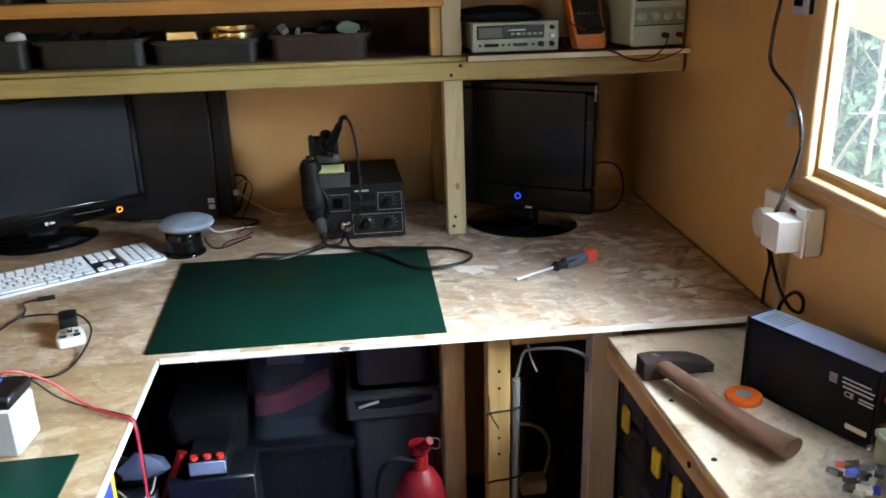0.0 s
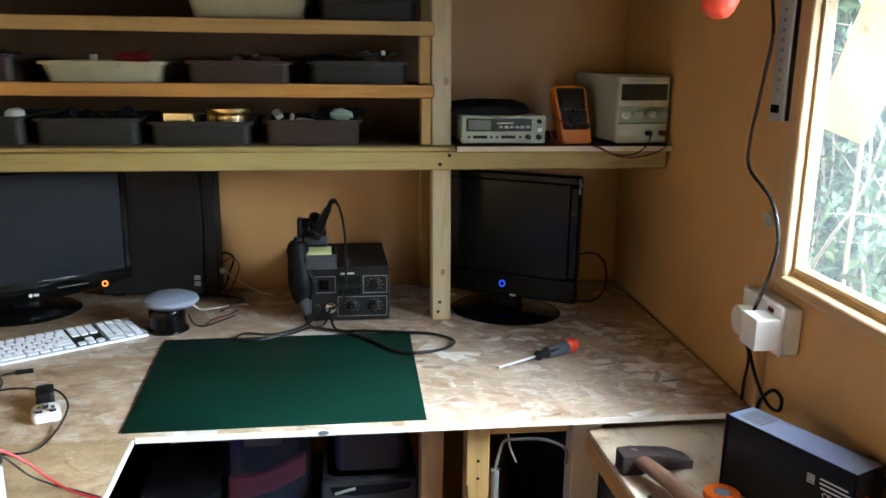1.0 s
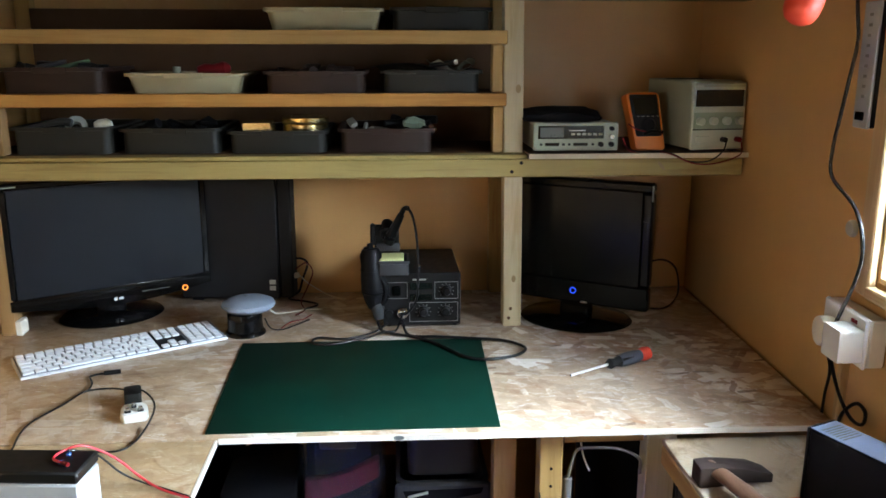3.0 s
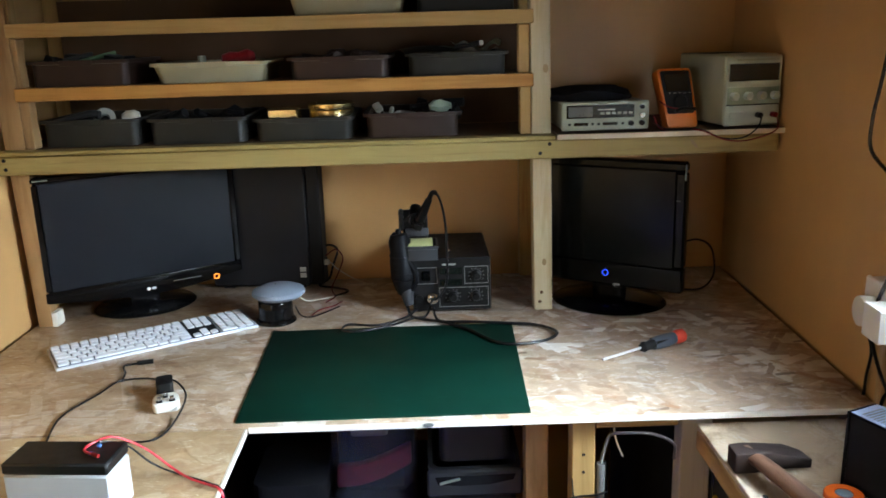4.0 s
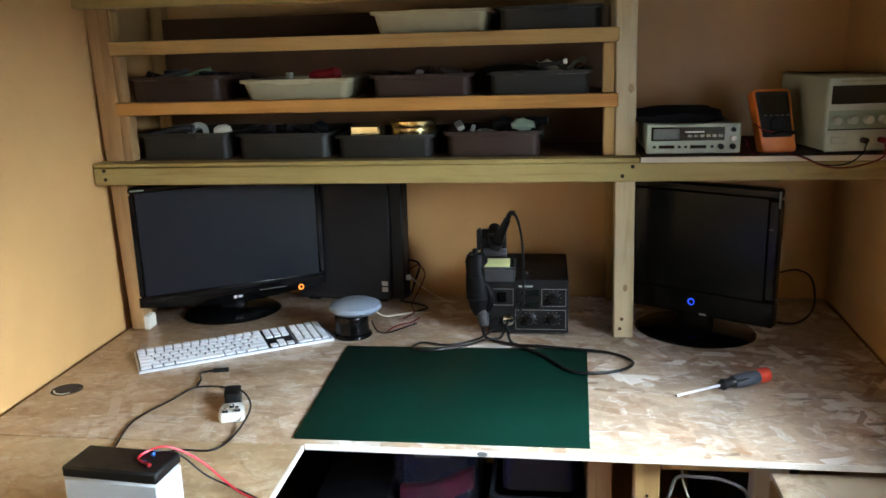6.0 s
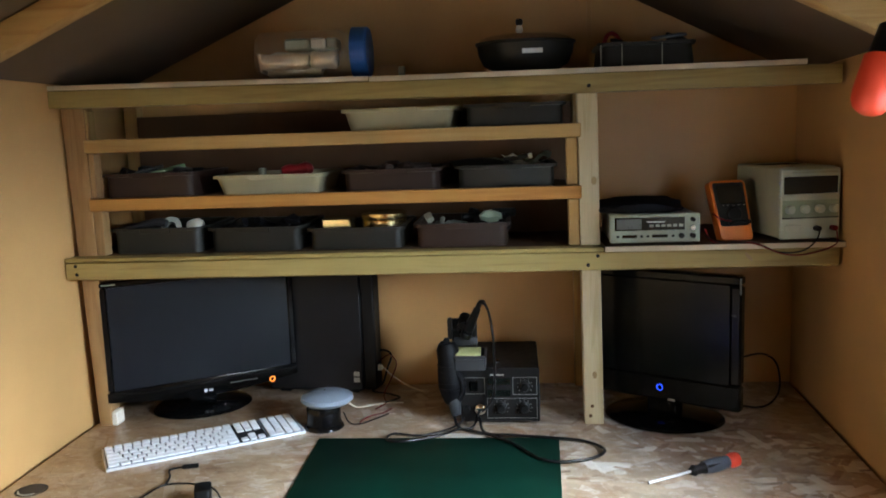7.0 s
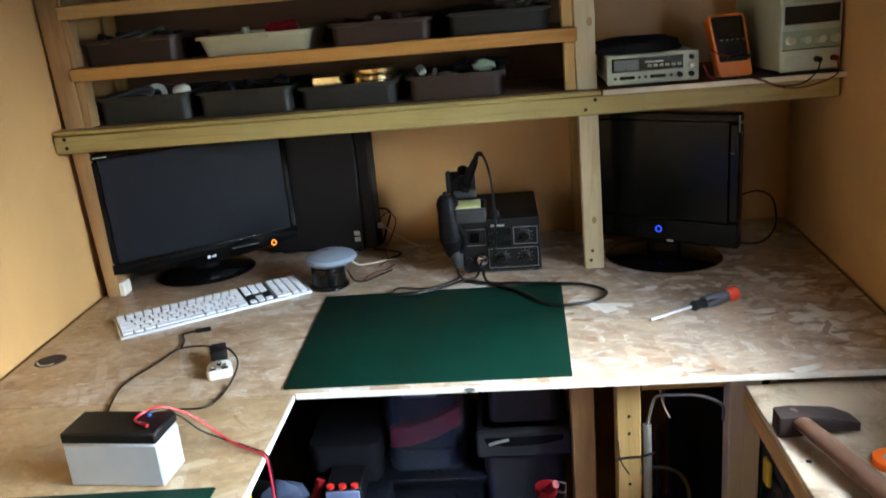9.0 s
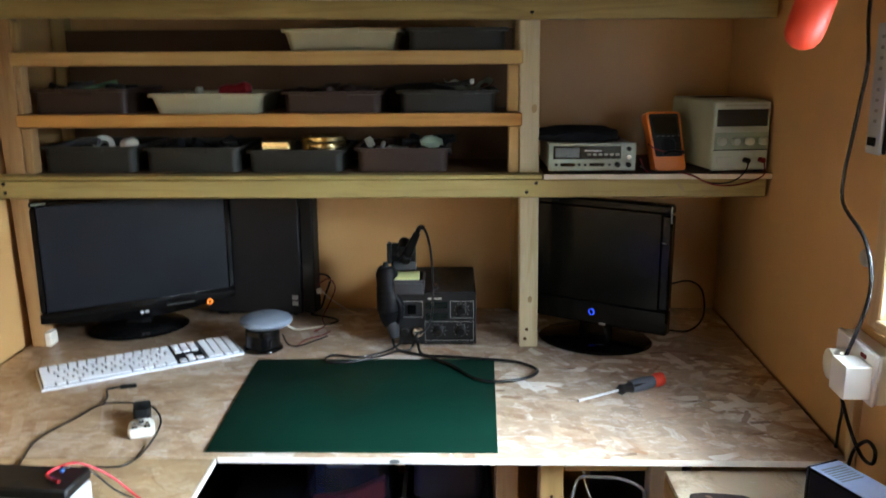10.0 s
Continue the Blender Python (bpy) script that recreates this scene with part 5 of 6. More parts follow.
part("sponge", prism([(-0.036, 0.026), (0.010, 0.026), (0.010, 0.043), (-0.036, 0.0360)], -0.033, 0.024, "x", 0.002), "sponge", holder, "yellow sponge")
part("riser", prism([(0.022, 0.004), (0.048, 0.004), (0.048, 0.104), (0.026, 0.108), (0.014, 0.082), (0.022, 0.060)], -0.045, 0.014, "x", 0.004), "black", holder)
part("clamp", box(-0.054, -0.043, 0.010, 0.034, 0.060, 0.110, 0.003), "black", holder)
part("lip", prism([(0.010, 0.046), (0.024, 0.046), (0.024, 0.064), (0.016, 0.064)], -0.040, 0.016, "x", 0.002), "tub_grey", holder)
part("funnel", lathe([(0.015, 0), (0.018, 0.004), (0.014, 0.05), (0.010, 0.05), (0.013, 0.004), (0.015, 0)], 24, None, pose(-0.014, 0.005, 0.086, -68, 0, 0)), "matt_black", holder)
iron = thing("soldering_iron", "black soldering iron resting in its holder", "soldering iron")
part("handle", rod((0.322, 0.592, 1.118), (0.346, 0.566, 1.172), 0.0125, 0.008), "rubber", iron)
part("strain_relief", tube([(0.345, 0.567, 1.170), (0.353, 0.558, 1.188), (0.362, 0.550, 1.190)], 0.0058), "rubber", iron)
part("collar", rod((0.314, 0.598, 1.098), (0.320, 0.593, 1.112), 0.0135), "black", iron)
solo("station_cable", tube([(0.352, 0.558, 1.186), (0.360, 0.548, 1.192), (0.372, 0.538, 1.172), (0.381, 0.532, 1.12), (0.383, 0.532, 1.04), (0.381, 0.532, 0.985), (0.369, 0.534, 0.955), (0.352, 0.536, 0.938)], 0.0030), "rubber", "thin black cord drooping in front of the station", "cable")
gun = thing("hot_air_gun", "black hot air handpiece hanging beside the station", "hot air gun")
part("handle", lathe([(0, 0), (0.016, 0.0), (0.024, 0.018), (0.0295, 0.045), (0.0285, 0.075), (0.025, 0.105), (0.026, 0.128), (0.020, 0.142), (0, 0.146)], 22, None, look((0.283, 0.556, 0.950), (0.272, 0.568, 1.10)) @ Matrix.Rotation(math.pi, 4, "X")), "gun_black", gun)
part("trigger_guard", tube([(0.294, 0.548, 1.03), (0.306, 0.545, 1.01), (0.308, 0.545, 0.985), (0.297, 0.548, 0.962)], 0.008), "gun_black", gun)
part("nozzle", rod((0.273, 0.567, 1.085), (0.2715, 0.569, 1.104), 0.010, 0.006, 16), "charcoal", gun)
part("tail", rod((0.292, 0.543, 0.925), (0.286, 0.553, 0.962), 0.011, 0.017, 16), "tub_grey", gun, "grey cable end")
for k in range(5):
    part("grip_ring", lathe([(0.0282 - 0.0006 * k, -0.003), (0.0305 - 0.0006 * k, 0), (0.0282 - 0.0006 * k, 0.003)], 22, None, Matrix.Translation((0.2805 - 0.0011 * k, 0.5590 + 0.0012 * k, 0.990 + 0.013 * k))), "gun_black", gun)
part("shroud", box(0.256, 0.268, 0.558, 0.576, 1.040, 1.096, 0.004), "gun_black", gun)
part("bracket", box(0.290, 0.302, 0.565, 0.60, 1.00, 1.035, 0.002), "charcoal", gun)
solo("air_hose", tube([(0.286, 0.543, 0.927), (0.295, 0.522, 0.908), (0.32, 0.50, 0.9055), (0.374, 0.463, 0.9075), (0.426, 0.412, 0.9075), (0.491, 0.322, 0.9075), (0.575, 0.332, 0.906), (0.614, 0.381, 0.906), (0.575, 0.433, 0.906), (0.50, 0.450, 0.9075), (0.42, 0.462, 0.909), (0.36, 0.485, 0.9055), (0.345, 0.53, 0.925)], 0.0034), "rubber", "black hose looping over the green mat", "cable")
solo("gun_cord", tube([(0.345, 0.540, 0.936), (0.33, 0.522, 0.9055), (0.30, 0.508, 0.9055), (0.258, 0.468, 0.906), (0.191, 0.429, 0.9075), (0.145, 0.436, 0.9075), (0.154, 0.479, 0.906), (0.219, 0.467, 0.906), (0.28, 0.512, 0.9055), (0.31, 0.545, 0.915)], 0.0027), "rubber", "black cord curled in front of the station", "cable")

# ---- on the bench ----
solo("cutting_mat", prism([(-0.002, 0.006), (0.508, 0.004), (0.523, 0.460), (-0.014, 0.459)], BENCH + 0.0003, BENCH + 0.0033, "z", 0.0006), "mat", "large dark green cutting mat lying on the bench", "cutting mat")
solo("cutting_mat", prism([(-0.345, -0.300), (-0.028, -0.292), (-0.028, -0.60), (-0.345, -0.60)], BENCH, BENCH + 0.003, "z", 0.0006), "mat", "green cutting mat beside the battery", "cutting mat")

sd = thing("screwdriver", "screwdriver with a grey and red grip lying on the bench", "screwdriver", look((0.686, 0.222, BENCH + 0.006), (0.872, 0.312, BENCH + 0.017)))
part("shaft", rod((0, 0, 0.008), (0, 0, -0.100), 0.0028), "shaft", sd, "bright steel shaft")
part("grip", lathe([(0, -0.1205), (0.0120, -0.1205), (0.0140, -0.132), (0.0146, -0.152), (0.0120, -0.176), (0, -0.176)], 18), "grip", sd, "blue-grey grip")
for k in range(3):
    a = 2 * math.pi * k / 3 + 0.5
    part("insert", rod((0.0115 * math.cos(a), 0.0115 * math.sin(a), -0.121), (0.0118 * math.cos(a), 0.0118 * math.sin(a), -0.150), 0.0034, 0.0026, 8), "black", sd, "black rubber insert")
part("collar", lathe([(0, -0.088), (0.007, -0.088), (0.0112, -0.095), (0.0090, -0.106), (0.0118, -0.120), (0, -0.120)], 16), "black", sd, "black collar")
part("tip", rod((0, 0, 0.0082), (0, 0, -0.004), 0.0026, 0.0024, 8), "charcoal", sd, "dark tip")
part("end_cap", lathe([(0, -0.1765), (0.0125, -0.1765), (0.0155, -0.186), (0.0140, -0.199), (0.006, -0.2045), (0.0045, -0.198), (0, -0.198)], 16), "signal", sd, "red end cap")

ch = thing("plug_charger", "white mains plug charger lying pins up", "charger", pose(-0.144, 0.088, BENCH, 0, 0, 17))
part("body", prism([(-0.019, -0.030), (0.019, -0.030), (0.024, -0.018), (0.023, 0.010), (0.016, 0.026), (-0.016, 0.026), (-0.023, 0.010), (-0.024, -0.018)], 0.0, 0.017, "z", 0.004), "white", ch)
for x, y, w, d in ((0.0, 0.006, 0.0022, 0.004), (-0.011, -0.016, 0.0034, 0.002), (0.011, -0.016, 0.0034, 0.002)):
    part("pin", box(x - w, x + w, y - d, y + d, 0.0162, 0.026, 0.0006), "steel", ch)
    part("pin_sleeve", box(x - w - 0.002, x + w + 0.002, y - d - 0.002, y + d + 0.002, 0.0155, 0.0195, 0.0006), "charcoal", ch)
part("connector", prism(round_rect(-0.016, 0.014, 0.0285, 0.074, 0.006), 0.001, 0.032, "z", 0.003), "black", ch, "black plug connector")
solo("charger_lead", tube([(-0.155, 0.145, 0.912), (-0.20, 0.207, 0.9035), (-0.24, 0.214, 0.9035), (-0.272, 0.200, 0.9035), (-0.288, 0.147, 0.9035), (-0.319, 0.055, 0.9035), (-0.306, -0.036, 0.9025), (-0.285, -0.11, 0.9025)], 0.0018), "rubber", "thin black lead trailing across the bench", "cable")
solo("charger_lead", tube([(-0.165, 0.137, 0.922), (-0.141, 0.136, 0.930), (-0.108, 0.09, 0.920), (-0.109, 0.02, 0.904), (-0.125, -0.046, 0.9025), (-0.187, -0.052, 0.9025), (-0.22, -0.075, 0.9025)], 0.0018), "rubber", "thin black lead looping round the charger", "cable")
jack = thing("jack_lead", "short black lead with a jack plug", "cable")
part("lead", tube([(-0.265, 0.205, 0.9035), (-0.272, 0.245, 0.9035), (-0.287, 0.278, 0.9035), (-0.275, 0.290, 0.9035), (-0.262, 0.292, 0.9045)], 0.0020), "rubber", jack)
part("plug", rod((-0.264, 0.2915, 0.9052), (-0.233, 0.300, 0.9052), 0.0048), "black", jack)

bt = thing("lead_acid_battery", "grey sealed battery with a black top and a red lead", "battery", pose(-0.178, -0.243, BENCH, 0, 0, -5))
part("case", box(-0.075, 0.075, -0.034, 0.034, 0, 0.070, 0.003), "battery", bt)
part("lid", box(-0.0755, 0.0755, -0.0345, 0.0345, 0.0705, 0.088, 0.003), "black", bt, "black top")
part("terminal", box(0.039, 0.045, -0.011, -0.005, 0.088, 0.093, 0.001), "blue", bt)
part("terminal", box(0.039, 0.045, 0.013, 0.019, 0.088, 0.093, 0.001), "blue", bt)
part("terminal_boot", rod((0.046, -0.012, 0.092), (0.057, -0.018, 0.092), 0.003), "can_red", bt)
solo("red_lead", tube([(-0.128, -0.262, 0.9915), (-0.150, -0.246, 0.9912), (-0.146, -0.224, 0.9912), (-0.122, -0.208, 0.9912), (-0.090, -0.182, 0.958), (-0.060, -0.168, 0.918), (-0.03, -0.182, 0.906), (0.005, -0.202, 0.9045), (0.021, -0.212, 0.9035), (0.0275, -0.216, 0.885), (0.029, -0.218, 0.80), (0.029, -0.218, 0.66)], 0.0019), "red_wire", "red lead hanging over the bench edge", "cable")
solo("black_lead", tube([(-0.138, -0.222, 0.992), (-0.112, -0.196, 0.972), (-0.085, -0.176, 0.930), (-0.058, -0.160, 0.9035), (-0.03, -0.175, 0.9035), (0.005, -0.195, 0.9030), (0.020, -0.206, 0.9030), (0.0278, -0.209, 0.885), (0.029, -0.210, 0.78), (0.029, -0.210, 0.64)], 0.0015), "rubber", "black lead hanging over the bench edge", "cable")

# ---- window bench ----
inv = thing("power_inverter", "black metal box inverter standing on its edge", "inverter", pose(0.970, -0.208, LOW, 0, 0, -67.5) @ Matrix.Diagonal((1, 1, 0.93, 1)))
inv_case = part("case", box(0, 0.215, -0.028, 0.028, 0, 0.128, 0.003), "inverter_black", inv)
# Sky reflection on the black case's top, put in as a blue-grey plate.
part("top_plate", box(0.001, 0.214, -0.0275, 0.0275, 0.1282, 0.1294, 0.0004), "lid_blue", inv, "top plate coloured blue-grey for the sky's reflection")
part("end_plate", box(0.2155, 0.219, -0.029, 0.029, -0.0, 0.129, 0.001), "matt_black", inv)
part("end_plate", box(-0.004, -0.0005, -0.029, 0.029, 0.0, 0.129, 0.001), "matt_black", inv)
for k in range(7):
    part("vent_slot", box(0.014 + 0.006 * k, 0.017 + 0.006 * k, -0.020, 0.020, 0.1290, 0.1298, 0), "lcd", inv)
part("terminal", rod((0.219, -0.012, 0.085), (0.236, -0.012, 0.085), 0.008), "red", inv, "red terminal")
part("terminal", rod((0.219, 0.014, 0.112), (0.236, 0.014, 0.112), 0.008), "rubber", inv, "black terminal")
part("nut", rod((0.219, -0.020, 0.045), (0.226, -0.020, 0.045), 0.006, seg=6), "chrome", inv)
for x0, x1, z in ((0.163, 0.205, 0.096), (0.163, 0.211, 0.089), (0.165, 0.209, 0.082), (0.190, 0.212, 0.073), (0.190, 0.211, 0.068)):
    part("print_line", box(x0, x1, -0.0286, -0.0281, z, z + 0.0022, 0), "ink", inv_case)
for k in range(4):
    part("print_line", box(0.143, 0.155, -0.0286, -0.0281, 0.083 + 0.004 * k, 0.0855 + 0.004 * k, 0), "grey_case", inv_case)
lettering("CE", 0.012, "ink", pose(0.175, -0.0283, 0.073, 90), inv)
part("sticker", box(0.176, 0.208, -0.0288, -0.0281, 0.020, 0.028, 0), "white", inv_case, "small white label")
for z in (0.03, 0.09):
    part("cord_clip", tube([(-0.004, -0.01, z), (-0.012, -0.012, z + 0.01), (-0.004, -0.014, z + 0.02)], 0.002), "rubber", inv)

axe = thing("hatchet", "small axe with a dark head and worn wooden handle", "axe", pose(0.821, -0.156, LOW))
part("handle", tube([(0.004, 0.012, 0.024), (0.014, -0.03, 0.024), (0.030, -0.085, 0.022), (0.046, -0.15, 0.020), (0.064, -0.205, 0.019), (0.082, -0.245, 0.019), (0.092, -0.264, 0.019)], 0.013, 14, 6, None, (0.014, 0.024), 0.6), "axe_handle", axe)
head = prism([(-0.022, -0.020), (-0.022, 0.016), (0.000, 0.020), (0.030, 0.019), (0.066, 0.022), (0.088, 0.006), (0.094, -0.026), (0.064, -0.020), (0.034, -0.017), (0.006, -0.020)], 0.0, 0.034, "z", 0.003)
for v in head.verts:
    if v.co.x > 0.02:
        v.co.z = 0.017 + (v.co.z - 0.017) * max(0.45, 1 - (v.co.x - 0.02) / 0.12)
part("head", head, "axe_head", axe, "dark forged head")

tape = thing("insulation_tape", "roll of bright orange insulating tape", "tape roll", pose(0.928, -0.255, LOW) @ Matrix.Scale(0.93, 4))
part("roll", lathe([(0.0135, 0), (0.028, 0), (0.0295, 0.002), (0.0295, 0.009), (0.028, 0.011), (0.0135, 0.011), (0.0135, 0)], 36), "tape_orange", tape)
part("core", lathe([(0.0, 0.0005), (0.0130, 0.0005), (0.0130, 0.0105), (0.0110, 0.0115), (0.0, 0.0085)], 28), "lid_blue", tape)

film = bmesh.new()
bmesh.ops.create_icosphere(film, subdivisions=4, radius=1)
for v in film.verts:
    n = noise.noise(v.co * 2.3) * 0.35 + noise.noise(v.co * 6) * 0.12
    v.co = Vector((v.co.x * 0.055, v.co.y * 0.045, max(-0.98, v.co.z) * 0.024)) * (1 + n)
low_z = min(v.co.z for v in film.verts)
solo("parts_bag", film, "bag", "clear plastic bag of small coloured parts", "bag", pose(0.965, -0.495, LOW - low_z + 0.0005))
rb = random.Random(11)
for k, mname in enumerate(("white", "royal", "charcoal", "black", "grey_case", "white", "charcoal", "red", "steel", "tub_grey", "black", "grey_case", "royal", "charcoal", "lcd", "black")):
    solo("component", box(-0.009, 0.009, -0.006, 0.006, -0.004, 0.004, 0.001), mname, "small coloured electronic component in a clear bag", "component", pose(0.965 + rb.uniform(-0.026, 0.026), -0.495 + rb.uniform(-0.024, 0.024), LOW + 0.009 + 0.0020 * k, rb.uniform(-20, 20), rb.uniform(-20, 20), rb.uniform(0, 180)), "components in the bag")
sage_box = thing("card_box", "pale green card box at the end of the bench", "box", pose(1.036, -0.520, LOW, 0, 0, -10))
part("box_body", box(-0.045, 0.040, -0.06, 0.055, 0, 0.052, 0.002), "sage", sage_box)
part("box_lid", box(-0.047, 0.042, -0.062, 0.057, 0.0525, 0.064, 0.002), "sage", sage_box)

duffel = bmesh.new()
bmesh.ops.create_icosphere(duffel, subdivisions=4, radius=1)
for v in duffel.verts:
    k = 1 + 0.16 * noise.noise(v.co * 1.8) + 0.05 * noise.noise(v.co * 6)
    v.co = Vector((max(-1, min(1, 1.25 * v.co.x)) * 0.225 * k, max(-1, min(1, 1.25 * v.co.y)) * 0.16 * k, (max(-0.8, min(0.85, v.co.z)) + 0.8) * 0.49))
solo("duffel_bag", duffel, "cloth", "dark soft bag slumped under the workbench", "bag", pose(-0.30, 0.62, 0.0))

# ---- on the window wall ----
wm = Matrix.Translation((right_wall(-0.08), -0.08, 0)) @ Matrix.Rotation(-math.atan(0.042), 4, "Z")
wm2 = Matrix.Translation((0, 0.012, 0)) @ wm
sock = thing("mains_socket", "white double wall socket in a surface box", "socket", wm2)
part("back_box", box(-0.029, -0.0005, -0.064, 0.072, 1.047, 1.127, 0.003), "white", sock)
part("face_plate", box(-0.038, -0.0295, -0.066, 0.074, 1.045, 1.129, 0.003), "white", sock)
for y in (-0.036, -0.026):
    part("switch", box(-0.0410, -0.0385, y - 0.004, y + 0.004, 1.1135, 1.1205, 0.001), "can_red", sock)
pl = thing("mains_plug", "white mains plug pushed into the wall socket", "plug", wm2)
part("plug_body", prism(round_rect(-0.064, -0.009, 1.056, 1.110, 0.003), -0.078, -0.0385, "x", 0.0015), "white", pl)
pl2 = thing("mains_plug", "rounded cream mains plug in the wall socket", "plug", wm2)
part("plug_body", prism(oval(0.036, 1.078, 0.024, 0.026, 24), -0.064, -0.0385, "x", 0.004), "cream", pl2)
xw = right_wall(0.0)
solo("wall_cable", tube([(1.072, 0.008, 1.735), (1.064, -0.005, 1.63), (1.060, -0.027, 1.560), (1.060, -0.015, 1.50), (1.060, 0.0, 1.437), (1.060, 0.012, 1.385), (1.060, 0.005, 1.337), (1.060, -0.075, 1.297), (1.060, -0.108, 1.240), (1.060, -0.098, 1.185), (1.060, -0.066, 1.120), (1.056, -0.064, 1.104)], 0.0032), "gloss_cable", "glossy black cable hanging beside the wall to the socket", "cable")
solo("wall_cable", tube([(xw - 0.060, -0.062, 1.068), (xw - 0.045, -0.05, 1.02), (xw - 0.025, -0.05, 0.965), (xw - 0.022, -0.085, 0.94), (xw - 0.022, -0.118, 0.945), (xw - 0.022, -0.122, 0.968), (xw - 0.022, -0.095, 0.972), (xw - 0.022, -0.06, 0.940), (xw - 0.022, -0.045, 0.90), (xw - 0.022, -0.04, 0.875)], 0.0032), "rubber", "black cable looped under the socket", "cable")
solo("wall_cable", tube([(xw - 0.055, -0.035, 1.060), (xw - 0.025, -0.01, 1.00), (xw - 0.012, 0.02, 0.94), (xw - 0.008, 0.03, 0.89)], 0.0028), "rubber", "thin dark cable running under the bench", "cable")
solo("conduit", box(xw - 0.016, xw - 0.001, -0.03, -0.016, 0.88, 1.048, 0.002), "window_wood", "narrow cream trunking below the socket", "trunking", kind="structure")
solo("wall_fitting", lathe([(0, 0.008), (0.012, 0.008), (0.015, 0.004), (0.015, 0), (0, 0)], 24, None, pose(xw, 0.010, 1.247, 0, -90)), "grey_case", "small round grey wall fitting", "fitting")
strip = thing("power_strip", "slim grey power strip screwed upright to the wall", "power strip", wm)
# Charcoal body puts the shaded side of the grey strip into its colour.
part("strip_body", box(-0.016, -0.0005, 0.046, 0.092, 1.42, 1.618, 0.004), "charcoal", strip)
part("strip_front", box(-0.022, -0.0165, 0.046, 0.094, 1.419, 1.619, 0.002), "battery", strip)
for k in range(9):
    part("outlet", box(-0.0230, -0.0222, 0.064, 0.074, 1.468 + 0.016 * k, 1.473 + 0.016 * k, 0.0003), "legend", strip)
part("switch", box(-0.026, -0.0222, 0.058, 0.082, 1.432, 1.446, 0.001), "gloss_black", strip)

lamp = thing("hanging_torch", "red-ended black torch hanging from the roof", "torch", look((0.928, -0.087, 1.581), (0.985, -0.053, 1.724)))
part("red_end", lathe([(0, -0.0), (0.012, -0.002), (0.021, -0.008), (0.026, -0.018), (0.028, -0.032), (0.028, -0.082), (0, -0.082)], 32), "signal", lamp, "glossy red end")
part("barrel", lathe([(0, -0.0825), (0.024, -0.0825), (0.022, -0.130), (0, -0.130)], 24), "black", lamp)
part("hook", tube([(0, 0, -0.130), (0, 0.002, -0.150), (0.002, 0.006, -0.160)], 0.002), "steel", lamp)

# ---- under the bench ----
def crate(name, label, x0, x1, y0, y1, z0, z1, material, lid="tub_dark", group="", taper=0.9):
    t = thing(name, label, "storage box", pose((x0 + x1) / 2, (y0 + y1) / 2, z0), group)
    part("tub", bin_shape(x1 - x0, y1 - y0, z1 - z0 - 0.012, 0.003, taper, 0.008, 0.02), material, t)
    top = prism(round_rect(-(x1 - x0) / 2 - 0.003, (x1 - x0) / 2 + 0.003, -(y1 - y0) / 2 - 0.003, (y1 - y0) / 2 + 0.003, 0.02), z1 - z0 - 0.0115, z1 - z0, "z", 0.003)
    part("lid", top, lid, t)
    return t


crate("storage_box", "dark lidded storage box on the floor", 0.095, 0.345, 0.19, 0.52, 0.0, 0.30, "tub_dark")
crate("storage_box", "dark translucent storage box in a stack", 0.100, 0.340, 0.19, 0.52, 0.3005, 0.588, "tub_dark")
clear = thing("storage_box", "clear plastic box with a red bundle inside", "storage box", pose(0.215, 0.36, 0.5885))
part("tub", bin_shape(0.195, 0.32, 0.225, 0.003, 0.88, 0.006, 0.03), "tub_clear", clear, "clear tub")
part("red_cloth", prism([(-0.080, 0.046), (-0.03, 0.050), (0.02, 0.066), (0.076, 0.096), (0.076, 0.142), (0.02, 0.114), (-0.03, 0.098), (-0.078, 0.094)], -0.128, -0.104, "y", 0.006), "maroon", clear, "red bundle inside")
part("paper", box(-0.045, 0.03, -0.135, -0.10, 0.165, 0.195, 0.004), "pale_case", clear, "pale packet inside")
part("filling", box(-0.078, 0.078, -0.088, 0.13, 0.004, 0.205, 0.02), "cloth", clear, "dark things inside")
crate("storage_box", "grey storage box on the floor", 0.345, 0.505, 0.17, 0.50, 0.0, 0.36, "tub_grey", "tub_grey")
grey = thing("storage_box", "grey plastic bin with a wide slot below its rim", "storage box", pose(0.418, 0.335, 0.3605))
part("tub", bin_shape(0.186, 0.33, 0.345, 0.003, 0.82, 0.006, 0.02), "tub_grey", grey)
part("rim", box(-0.096, 0.096, -0.172, -0.160, 0.285, 0.345, 0.006), "tub_grey", grey)
part("slot", prism([(-0.080, 0.331), (0.080, 0.334), (0.076, 0.322), (0.03, 0.313), (-0.03, 0.311), (-0.074, 0.316)], -0.1735, -0.1722, "y"), "cloth", grey, "dark open slot")
part("wrapper", tube([(-0.07, -0.175, 0.318), (-0.05, -0.176, 0.324), (-0.03, -0.175, 0.328)], 0.003), "pale_case", grey, "scrap of pale wrapper in the slot")
crate("storage_box", "grey plastic box stacked under the bench top", 0.345, 0.498, 0.19, 0.50, 0.706, 0.86, "tub_grey", "tub_grey", taper=0.94)

can = thing("fuel_can", "red plastic can with a spout on the floor", "fuel can", pose(0.452, 0.004, 0.0) @ Matrix.Diagonal((0.95, 0.95, 1.03, 1)))
part("can_body", prism(round_rect(-0.055, 0.045, -0.06, 0.05, 0.02), 0.0, 0.46, "z", 0.008), "can_red", can)
